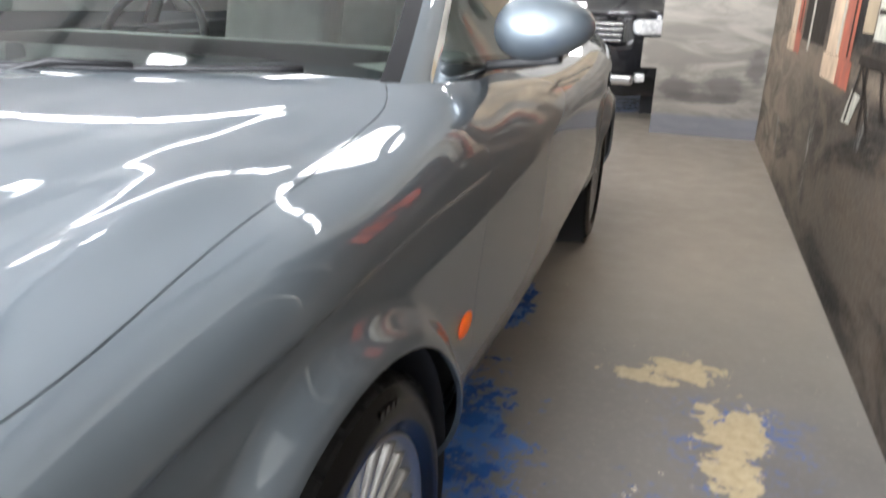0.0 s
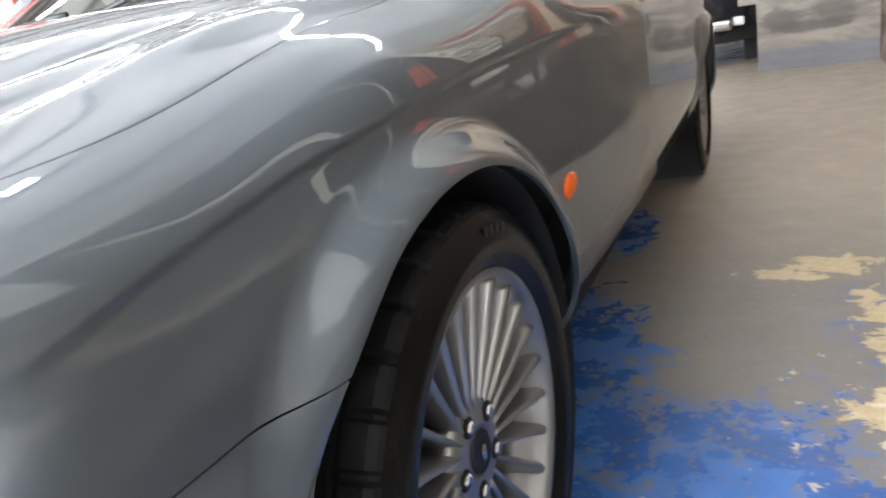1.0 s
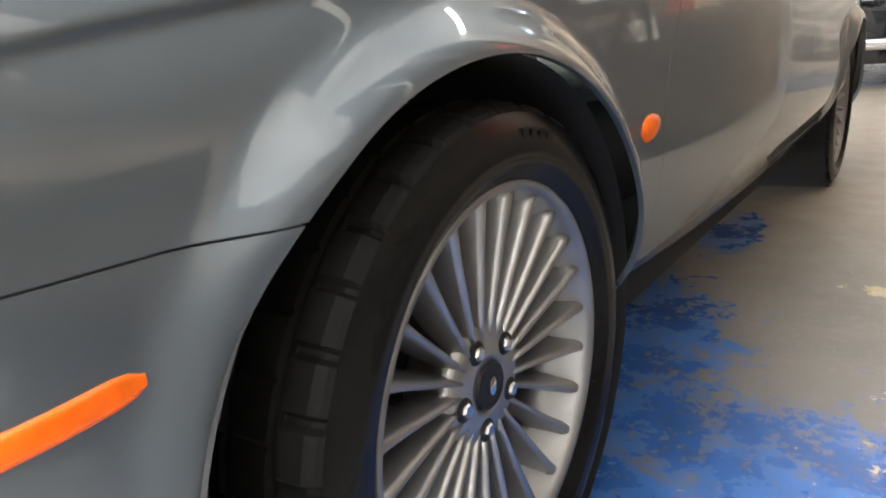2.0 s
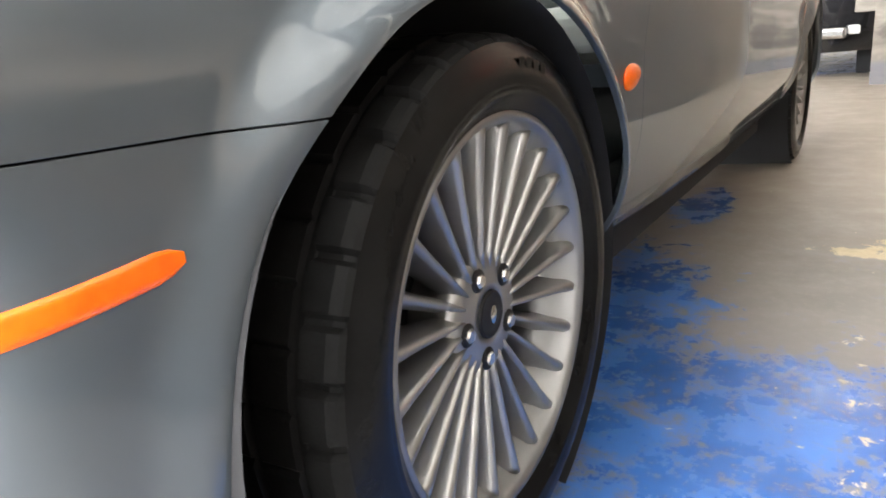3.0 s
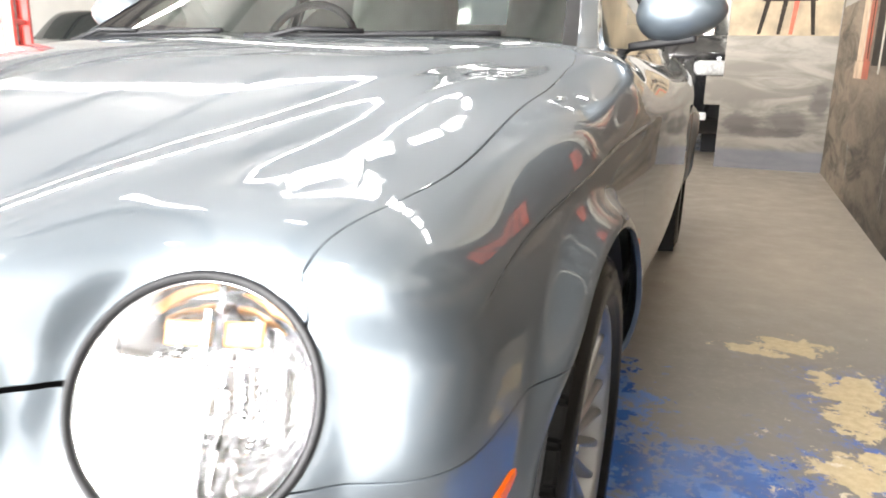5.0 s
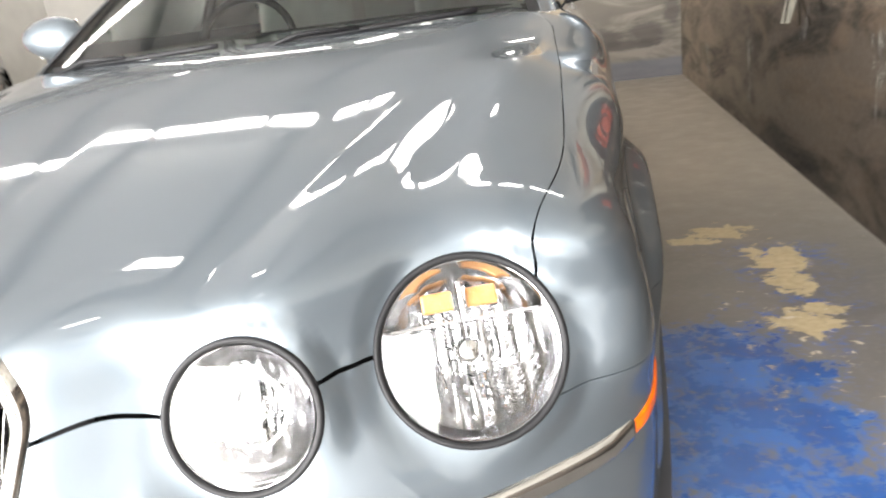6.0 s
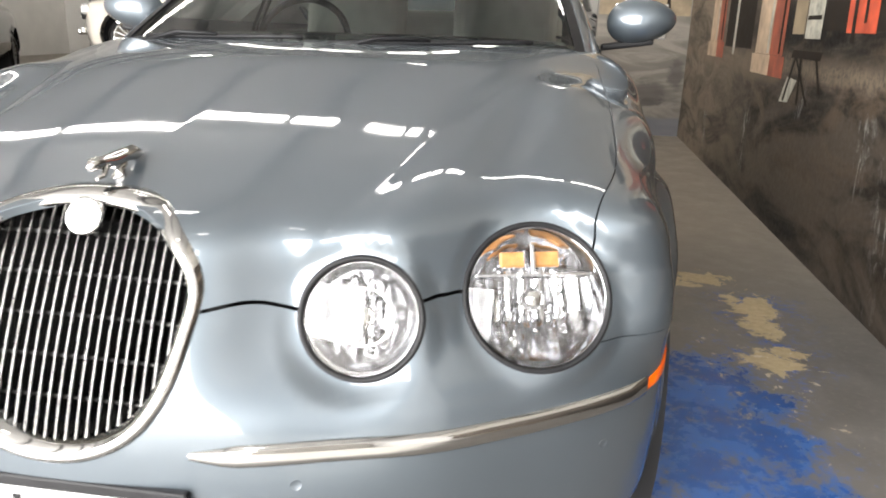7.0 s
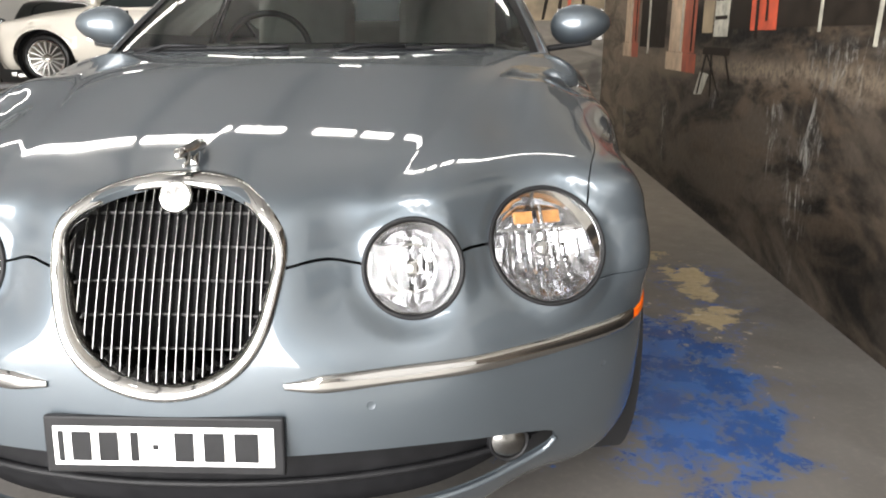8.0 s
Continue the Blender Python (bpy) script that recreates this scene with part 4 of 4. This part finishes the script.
    edge = q.ramp(q.spot(1.75, 2.6, 0.35, 1.9, 0.0, ax), 1.0, 0.5, 0.0, 0.05)
    col = q.mix(q.ramp(q.math("ADD", q.noise(46, 2, 0.5), edge), 0.76, 0.79), col, (0.52, 0.44, 0.33))
    col = q.mix(q.ramp(grit, 0.68, 0.76, 0.0, 0.5), col, (0.10, 0.095, 0.09))
    q.put(q.bsdf.inputs["Base Color"], col)
    q.put(q.bsdf.inputs["Roughness"], q.ramp(q.math("ADD", mid, q.math("MULTIPLY", blue, -0.25)), 0.1, 0.8, 0.22, 0.6))
    q.bump(q.math("ADD", fine, q.math("MULTIPLY", blue, 0.8)), 0.08, 0.0015)
    return m


def mural_material():
    """Sooty painted masonry: dark washes, a paler stretch at the far end, and drips."""
    m = mat("sooty_mural_paint", (0.08, 0.07, 0.06), 0.5)
    q = Nodes(m)
    x, y, z = q.axes()
    streak = q.noise(1.3, 10, 0.62, q.scaled((0.5, 0.5, 1.7)), 1.0)
    cloud = q.noise(2.4, 10, 0.66, q.scaled((1, 0.55, 1.5)), 1.4)
    patch = q.noise(0.8, 6, 0.6, q.scaled((1, 0.8, 1.2), at=(3, 1, 7)), 0.6)
    fine = q.noise(30, 6, 0.7)
    col = q.mix(q.ramp(streak, 0.42, 0.60), (0.007, 0.006, 0.005), (0.080, 0.064, 0.049))
    brown = q.math("MULTIPLY", q.ramp(cloud, 0.44, 0.66), q.math("MULTIPLY", q.ramp(patch, 0.40, 0.60, 0.15, 1.0), q.ramp(z, 0.1, 0.8, 0.35, 1.0)))
    col = q.mix(q.math("MULTIPLY", brown, 0.75), col, (0.118, 0.085, 0.057))
    # paler, browner towards the end wall
    far = q.math("MULTIPLY", q.ramp(y, 2.4, 5.6), q.ramp(cloud, 0.34, 0.60, 0.25, 0.9))
    col = q.mix(far, col, (0.245, 0.20, 0.15))
    # kerb line of the painted street
    line = q.math("ADD", z, q.math("MULTIPLY", streak, 0.30))
    ledge = q.math("MULTIPLY", q.ramp(line, 0.93, 1.02), q.ramp(line, 1.12, 1.03))
    col = q.mix(q.math("MULTIPLY", ledge, q.ramp(fine, 0.35, 0.6, 0.15, 0.7)), col, (0.23, 0.18, 0.13))
    # white runs of paint in a few clusters
    run = q.noise(1.0, 5, 0.7, q.scaled((1, 9.0, 2.6)), 1.6)
    gaps = q.noise(9, 8, 0.78, q.scaled((1, 1.5, 1.0)), 1.2)
    wob = q.math("MULTIPLY", q.math("SUBTRACT", cloud, 0.5), 2.0)
    ax = (y, z, x)
    where = q.ramp(q.spot(1.08, 0.50, 0.20, 0.62, wob, ax), 1.0, 0.2)
    for c in ((1.46, 0.60, 0.14, 0.26), (3.42, 0.36, 0.16, 0.34), (0.72, 0.92, 0.45, 0.16), (2.35, 0.78, 0.10, 0.22), (4.85, 0.30, 0.14, 0.24)):
        where = q.math("MAXIMUM", where, q.ramp(q.spot(*c, wob, ax), 1.0, 0.2))
    runs = q.math("MULTIPLY", q.math("MULTIPLY", q.ramp(run, 0.46, 0.60), q.ramp(gaps, 0.43, 0.62)), where)
    col = q.mix(q.math("MULTIPLY", runs, 0.8), col, (0.38, 0.37, 0.34))
    col = q.mix(q.ramp(fine, 0.68, 0.82, 0.0, 0.35), col, (0.26, 0.23, 0.19))
    q.put(q.bsdf.inputs["Base Color"], col)
    q.put(q.bsdf.inputs["Roughness"], q.ramp(fine, 0.2, 0.8, 0.58, 0.80))
    q.bsdf.inputs["Specular IOR Level"].default_value = 0.25
    q.bump(q.math("ADD", cloud, q.math("MULTIPLY", fine, 0.4)), 0.35, 0.004)
    return m


def pier_material():
    m = mat("pale_mural_paint", (0.3, 0.27, 0.23), 0.6)
    q = Nodes(m)
    x, y, z = ax = q.axes()
    wash = q.noise(1.6, 9, 0.6, q.scaled((0.7, 1, 3.2)), 1.8)
    cloud = q.noise(5, 8, 0.7, q.scaled((1, 1, 1.8)), 0.5)
    col = q.mix(q.ramp(wash, 0.35, 0.65), (0.135, 0.119, 0.098), (0.235, 0.211, 0.177))
    col = q.mix(q.ramp(cloud, 0.5, 0.75, 0.0, 0.5), col, (0.12, 0.105, 0.09))
    sp = q.axes(q.scaled((1, 1, 1)))
    wob = q.math("MULTIPLY", q.math("SUBTRACT", cloud, 0.5), 1.6)
    for cx, cz, rx, rz in ((1.22, 0.42, 0.18, 0.11), (1.60, 0.44, 0.22, 0.14), (1.85, 0.62, 0.10, 0.16), (1.40, 0.34, 0.40, 0.06)):
        d = q.spot(cx, cz, rx, rz, wob, (sp[0], sp[2], sp[1]))
        col = q.mix(q.ramp(d, 1.1, 0.5, 0.0, 0.75), col, (0.06, 0.052, 0.045))
    foot = q.ramp(q.math("ADD", z, q.math("MULTIPLY", cloud, 0.06)), 0.24, 0.19)
    col = q.mix(q.math("MULTIPLY", foot, 0.75), col, (0.13, 0.135, 0.16))
    q.put(q.bsdf.inputs["Base Color"], col)
    q.bump(cloud, 0.4, 0.004)
    return m


FLOOR, MURAL, END = floor_material(), mural_material(), pier_material()
WALLP = mat("white_wall_paint", (0.76, 0.74, 0.70), 0.7, vary=0.06, scale=2, bump=0.1, bscale=60)
WALL_GREY = mat("grey_wall_paint", (0.40, 0.395, 0.385), 0.7, vary=0.08, scale=2, bump=0.1, bscale=60)
CEIL = mat("pale_grey_ceiling", (0.42, 0.415, 0.405), 0.8, vary=0.1, scale=1)
STEEL = mat("grey_steel", (0.14, 0.14, 0.14), 0.6, vary=0.1, scale=4)
TUBES = glow("tube_glow", (1, 0.98, 0.95), TUBE)
RED = mat("red_paint", (0.62, 0.03, 0.02), 0.35, vary=0.08, scale=6)
M_RED = mat("mural_red", (0.32, 0.08, 0.042), 0.6, vary=0.45, scale=9)
M_CREAM = mat("mural_cream", (0.50, 0.37, 0.25), 0.6, vary=0.35, scale=7)
M_DARK = mat("mural_dark", (0.021, 0.016, 0.012), 0.7, spec=0.15, vary=0.4, scale=12)
M_PALE = mat("mural_pale", (0.42, 0.40, 0.33), 0.6, vary=0.45, scale=14)
M_BRIGHT = mat("mural_bright_red", (0.46, 0.07, 0.03), 0.6, vary=0.4, scale=10)
M_OCHRE = mat("mural_ochre", (0.26, 0.20, 0.125), 0.6, vary=0.4, scale=5)


# ---------------------------------------------------------------- the hall
def slab(name, lo, hi, material, label, category, rot=None):
    """A block between two corners, modelled in place."""
    c = [(a + b) / 2 for a, b in zip(lo, hi)]
    ob = part(name, box([b - a for a, b in zip(lo, hi)], c), material, None)
    if rot is not None:
        ob.matrix_basis = rot
    return tagged(ob, label, category, kind="structure")


TOP = 4.4
slab("floor", (-13, -4.8, -0.2), (2.2, 18, 0), FLOOR, "worn blue-painted concrete floor with bare cream scars", "floor")
slab("ceiling", (-13, -4.8, TOP), (2.2, 18, TOP + 0.2), CEIL, "grey hall ceiling", "ceiling")
LEAN_WALL = pose(1.83, 0, 0, 0, 0, -0.95)
wall = slab("wall_east", (0, -2.0, 0), (0.2, 6.5, TOP), MURAL, "dark sooty painted mural wall with columns", "wall", LEAN_WALL)
# out of view: added pale enough to brighten what the wing mirrors
slab("reflected_wall_near", (0, -4.55, 0), (0.2, -2.004, TOP), WALL_GREY, "unseen plain grey wall, added to brighten the wing's reflections", "wall", LEAN_WALL)
pier = slab("wall_pier", (1.02, 6.25, 0), (1.93, 6.45, TOP), END, "pale painted end wall with dark blotches", "wall")
part("pier_edge", box((0.16, 0.14, 0.26), (0.955, 6.36, 0.70), 0.01), END, pier)
slab("wall_east_far", (1.94, 6.5, 0), (2.14, 17.8, TOP), WALLP, "white hall wall", "wall")
slab("wall_west", (-13, -4.8, 0), (-12.8, 18, TOP), WALLP, "white hall wall", "wall")
slab("wall_north", (-12.8, 17.8, 0), (2.2, 18, TOP), WALLP, "white hall wall", "wall")
SY, DX0, DX1, DZ = -4.6, -8.0, 0.8, 4.15
slab("wall_south_a", (-13, SY - 0.2, 0), (DX0, SY, TOP), WALLP, "white hall wall beside the open roller door", "wall")
slab("wall_south_b", (DX1, SY - 0.2, 0), (2.2, SY, TOP), WALLP, "white hall wall beside the open roller door", "wall")
slab("wall_south_c", (DX0, SY - 0.2, DZ), (DX1, SY, TOP), WALLP, "white hall wall over the open roller door", "wall")

lamp = bpy.data.lights.new("door_daylight", "AREA")
lamp.shape, lamp.size, lamp.size_y, lamp.energy, lamp.color = "RECTANGLE", DX1 - DX0, DZ, DOOR, (0.985, 0.98, 0.98)
lo = new("door_daylight", lamp)
lo.matrix_basis = look(((DX0 + DX1) / 2, SY - 0.05, DZ / 2), ((DX0 + DX1) / 2, 0, DZ / 2))

# roof purlins
first = None
for k in range(7):
    ob = part("roof_purlin", box((0.10, 22.4, 0.18), (0, 6.6, TOP - 0.09)), STEEL, None) if first is None else new("roof_purlin", first.data)
    first = first or ob
    ob.matrix_basis = pose(-11.2 + 1.95 * k, 0, 0)
    tagged(ob, "grey steel purlin under the ceiling", "purlin", "roof purlins", "structure")


LAMP_LEAN = -0.15      # the lamp rows run a little askew to the car


def batten(x0, x1, y):
    """A lit fitting from x0 to x1, in the row that crosses the hall's axis at y."""
    c, n = (x0 + x1) / 2, (x1 - x0) * math.hypot(1, LAMP_LEAN)
    t = thing("tube_light", pose(c, y + LAMP_LEAN * c, TOP - 0.31, 0, 0, math.degrees(math.atan(LAMP_LEAN))), "white ceiling batten with a glowing diffuser", "ceiling light", "ceiling lights")
    part("housing", box((n, 0.14, 0.05), (0, 0, 0.075), 0.01), WALLP, t)
    for dx in (-0.36 * n, 0.36 * n):
        part("hanger", box((0.02, 0.02, 0.24), (dx, 0, 0.19)), STEEL, t)
    part("diffuser", box((n - 0.02, 0.17, 0.06), (0, 0, 0.018), 0.022, 3), TUBES, t, "glowing diffuser", True)
    return t


for yy, spans in ((-1.0, ((-0.4, -0.05),)), (1.45, ((-1.8, -1.4),)),
                  (3.95, ((-9.9, -8.3), (-8.2, -6.7), (-6.6, -5.05), (-4.9, -3.12), (-3.02, -1.69), (-1.62, -1.08), (-0.76, -0.27), (-0.20, 0.12), (0.28, 0.80), (0.95, 1.75))),
                  (8.4, ((-1.30, -0.95),)), (9.0, ((-5.6, -5.2),)), (9.9, ((-1.0, -0.15), (0.4, 0.95))),
                  (15.0, ((-9.6, -8.35), (-8.2, -6.5), (-6.4, -4.65), (-4.55, -3.2), (-1.95, -1.12)))):
    for span in spans:
        batten(*span, yy)


# mural figures, flat on the wall: (along the wall, height) outlines
def painted(name, outline, material, parent, lift=0.004, label=""):
    vs = [(-lift, a, b) for a, b in outline]
    return mesh_object(name, vs, [tuple(range(len(vs)))], material, parent, label, False)


def quad(a0, a1, b0, b1, c=0.0):
    return [(a0, b0), (a1, b0), (a1 + c, b1), (a0 + c, b1)]


M_FACADE = mat("mural_sandstone", (0.30, 0.285, 0.255), 0.6, vary=0.35, scale=1.6)
painted("painted_facade", quad(6.2, -1.95, 1.42, 4.3), M_FACADE, wall, 0.0015)
for a in (5.9, 1.9):
    painted("painted_window", quad(a, a - 0.55, 2.05, 3.3), M_DARK, wall, 0.003)
for a0, am, a1, b0 in ((5.09, 4.74, 4.45, 0.86), (3.47, 3.07, 2.74, 0.81)):
    painted("painted_column", quad(a0 - 0.05, am, b0 + 0.12, 2.2), M_CREAM, wall)
    painted("painted_column", quad(am, a1 + 0.05, b0 + 0.12, 2.2), M_RED, wall)
    painted("painted_column_base", quad(a0 + 0.02, am - 0.02, b0, b0 + 0.118), M_CREAM, wall)
    painted("painted_column_base", quad(am - 0.02, a1, b0, b0 + 0.118), M_RED, wall)
    painted("painted_column_shade", quad(am + 0.06, am + 0.02, b0 + 0.13, 2.2), M_PALE, wall, 0.006)
    painted("painted_column_shade", quad(a1 + 0.14, a1 + 0.10, b0 + 0.13, 2.2), M_DARK, wall, 0.006)
painted("painted_post", quad(4.12, 4.05, 0.9, 3.0), M_PALE, wall)
painted("painted_doorway", quad(4.40, 3.55, 0.95, 2.6), M_DARK, wall, 0.003)
painted("painted_doorway", quad(2.66, 2.45, 1.05, 2.6), M_OCHRE, wall, 0.003)
painted("painted_post", quad(2.43, 2.18, 1.03, 3.0), M_PALE, wall)
for b in (1.12, 1.22, 1.32):
    painted("painted_rail", quad(2.41, 2.20, b, b + 0.02), M_DARK, wall, 0.006)
painted("painted_awning", quad(1.85, 1.52, 1.06, 1.5, 0.03), M_BRIGHT, wall)
painted("painted_awning", quad(1.78, 1.74, 1.02, 1.7, 0.05), M_DARK, wall, 0.006)
painted("painted_awning", quad(1.66, 1.63, 1.10, 1.7, 0.04), M_DARK, wall, 0.006)
painted("painted_post", quad(1.10, 1.07, 1.05, 2.4), M_PALE, wall)
painted("painted_post", quad(0.66, 0.63, 1.00, 2.4, -0.05), M_PALE, wall)
painted("painted_backdrop", quad(2.16, 0.2, 1.07, 2.8), M_DARK, wall, 0.002)
# painted chair
for p, q in (((2.66, 0.70), (2.54, 0.93)), ((2.24, 0.71), (2.52, 0.93)), ((2.08, 0.78), (2.20, 0.94)), ((2.40, 0.70), (2.44, 0.93))):
    painted("painted_chair_leg", [p, (p[0] - 0.035, p[1]), (q[0] - 0.035, q[1]), q], M_DARK, wall, 0.006)
painted("painted_chair_seat", [(2.60, 0.93), (2.12, 0.93), (2.10, 0.97), (2.58, 0.97)], M_DARK, wall, 0.006)
painted("painted_chair_cloth", [(2.72, 0.69), (2.55, 0.70), (2.44, 0.82), (2.62, 0.83)], M_PALE, wall, 0.005)


# painted café furniture on the end wall
def on_pier(name, outline, material, lift=0.004):
    vs = [(a, 6.25 - lift, b) for a, b in outline]
    return mesh_object(name, vs, [tuple(range(len(vs)))], material, pier, "", False)


on_pier("painted_terrace", quad(1.03, 1.92, 1.19, 2.9), M_OCHRE, 0.003)
for a, b, mt in ((1.26, 0.05, M_DARK), (1.42, 0.03, M_DARK), (1.52, 0.02, M_BRIGHT), (1.70, -0.04, M_DARK)):
    on_pier("painted_chair_leg", [(a, 1.2), (a + 0.03, 1.2), (a + 0.04 + b, 1.5), (a + b, 1.5)], mt, 0.006)
on_pier("painted_chair_seat", quad(1.28, 1.72, 1.48, 1.53), M_DARK, 0.007)


# ---------------------------------------------------------------- other cars in the hall
SV, SQ = shell(body, np.arange(-0.1, 3.4, 0.09), 0.5, 96, (26, 14))
KV, KQ = shell(cabin, np.arange(1.1, 2.6, 0.12), 0.8, 72, (18, 14))


def parked_car(name, m, paint, label, tall=1.0):
    t = thing(name, m, label, "car")
    grow = Matrix.Diagonal((1.0, 1.0, tall, 1))
    made = [panel("car_body", SV, SQ, [neg(g_arch), low], body, paint, t, lip=0.02),
            panel("windscreen", KV, KQ, [above_body, g_screen], cabin, DARK_GLASS, t, lip=0),
            panel("rear_window", KV, KQ, [above_body, g_rear], cabin, DARK_GLASS, t, lip=0)]
    for side in (left, right):
        made.append(panel("side_window", KV, KQ, [above_body, g_side, side], cabin, DARK_GLASS, t, lip=0))
    made.append(panel("roof", KV, KQ, [above_body, neg(g_screen), neg(g_rear), neg(g_side)], cabin, paint, t, lip=0.02))
    for o in made:
        o.matrix_basis = grow
    for ax in AXLES:
        for s in (1, -1):
            w = mesh_object("wheel", *revolve([(0.02, 0.0001), (0.03, 0.06), (0.05, 0.075), (0.06, 0.21), (0.09, 0.225), (0.09, 0.24)], 40), DULL_CHROME, t)
            w.matrix_basis = pose(0.765 * s, ax, WHEEL_Z, 0, 0, 0 if s > 0 else 180)
            mesh_object("tyre", *revolve([(-0.1, 0.24), (-0.115, 0.28), (-0.09, 0.33), (0.09, 0.33), (0.115, 0.28), (0.1, 0.24)], 48), RUBBER, w)
            for k in range(16):
                o = mesh_object("spoke", [(0.062, 0.06, -0.006), (0.062, 0.06, 0.006), (0.085, 0.225, 0.011), (0.085, 0.225, -0.011), (0.03, 0.06, -0.01), (0.03, 0.06, 0.01), (0.05, 0.225, 0.016), (0.05, 0.225, -0.016)], [(0, 1, 2, 3), (4, 7, 6, 5), (0, 3, 7, 4), (1, 5, 6, 2)], ALLOY, w, smooth=False)
                o.matrix_basis = pose(0, 0, 0, 22.5 * k, 0, 0)
            mesh_object("arch_liner", *revolve([(-0.2, 0.3), (-0.2, 0.42), (0.08, 0.385)], 40), DARK, w)
    front = on_front(body, [0.0], [0.62])[0][1]
    g = part("grille", box((0.72, 0.05, 0.20), (0, front - 0.005, 0.66 * tall), 0.02, 3), BLACK, t, "black grille with bright slats")
    for k in range(4):
        part("slat", box((0.70, 0.02, 0.018), (0, front - 0.034, (0.60 + 0.04 * k) * tall), 0.006), DULL_CHROME, g)
    part("lower_guard", box((1.0, 0.06, 0.10), (0, front - 0.01, 0.40), 0.03, 3), DULL_CHROME, t, "bright lower bumper guard")
    part("plate", box((0.37, 0.012, 0.10), (0, front - 0.046, 0.50), 0.003), WHITE_PLASTIC, t)
    for s in (1, -1):
        hl = part("headlamp", box((0.34, 0.16, 0.15), (0, 0, 0), 0.05, 4), LAMP_WHITE, t, "bright headlamp")
        hl.matrix_basis = Matrix.Translation((0.60 * s, -0.70, 0.70 * tall)) @ pose(0, 0, 0, 0, 0, 24 * s)
        fl = part("fog_lamp", box((0.10, 0.06, 0.08), (0.55 * s, -0.80, 0.42), 0.02, 3), LAMP_WHITE, t)
        mr = part("door_mirror", box((0.2, 0.1, 0.14), (0.92 * s, 0.75, 1.07 * tall), 0.04, 3), paint, t)
    return t


DARK_GLASS = mat("dark_car_glass", (0.02, 0.025, 0.025), 0.04, coat=0.5)
LAMP_WHITE = mat("lamp_glass", (0.75, 0.74, 0.72), 0.15, 0.3, 0.8, vary=0.3, scale=25)
P_BLACK = mat("black_car_paint", (0.012, 0.012, 0.014), 0.25, 0.2, 1.0, vary=0.1, scale=4)
P_WHITE = mat("cream_white_car_paint", (0.72, 0.68, 0.60), 0.3, 0.0, 1.0, vary=0.03, scale=3)
P_GREY = mat("grey_car_paint", (0.10, 0.10, 0.10), 0.3, 0.6, 1.0, vary=0.08, scale=4)
parked_car("parked_suv", pose(0.30, 7.7, 0, 0, 0, 0), P_BLACK, "black off-road car parked behind the silver-blue car", 1.28)
parked_car("parked_white_car", pose(-5.3, 9.0, 0.42, 0, 0, -84), P_WHITE, "cream-white car with spoked wheels parked side on", 1.0)
lift = thing("car_lift", pose(-3.86, 9.15, 0, 0, 0, -84), "low grey steel car lift under the cream-white car", "car lift")
for sx in (-0.76, 0.76):
    part("platform", box((0.46, 4.5, 0.06), (sx, 0, 0.39), 0.008), STEEL, lift)
    for sy in (-1.9, 1.9):
        part("leg", box((0.30, 0.16, 0.36), (sx, sy, 0.18), 0.01), STEEL, lift)
parked_car("parked_pickup", pose(-8.6, 8.0, 0, 0, 0, 28), P_BLACK, "black car with a paper in its windscreen", 1.15)
parked_car("parked_grey_car", pose(-7.0, 11.6, 0, 0, 0, 22), P_GREY, "dark grey car with a bright grille", 1.2)

# red glazed kiosk
kiosk = thing("red_kiosk", pose(-6.6, 4.9, 0, 0, 0, 38), "red-painted glazed kiosk standing in the hall", "kiosk")
part("kiosk_base", box((0.92, 0.92, 0.12), (0, 0, 0.06), 0.01), RED, kiosk)
part("kiosk_roof", box((0.96, 0.96, 0.22), (0, 0, 2.31), 0.05, 3), RED, kiosk)
for sx in (-0.4, 0.4):
    for sy in (-0.4, 0.4):
        part("kiosk_post", box((0.12, 0.12, 2.08), (sx, sy, 1.16), 0.01), RED, kiosk)
for ang in (0, 90, 180, 270):
    for z in (0.3, 0.62, 0.94, 1.26, 1.58, 1.9):
        b = part("glazing_bar", box((0.68, 0.04, 0.05), (0, -0.4, z), 0.005), RED, kiosk)
        b.matrix_basis = pose(0, 0, 0, 0, 0, ang)
    g = part("kiosk_pane", box((0.68, 0.006, 1.9), (0, -0.395, 1.2)), SCREEN, kiosk)
    g.matrix_basis = pose(0, 0, 0, 0, 0, ang)
    g.visible_shadow = False
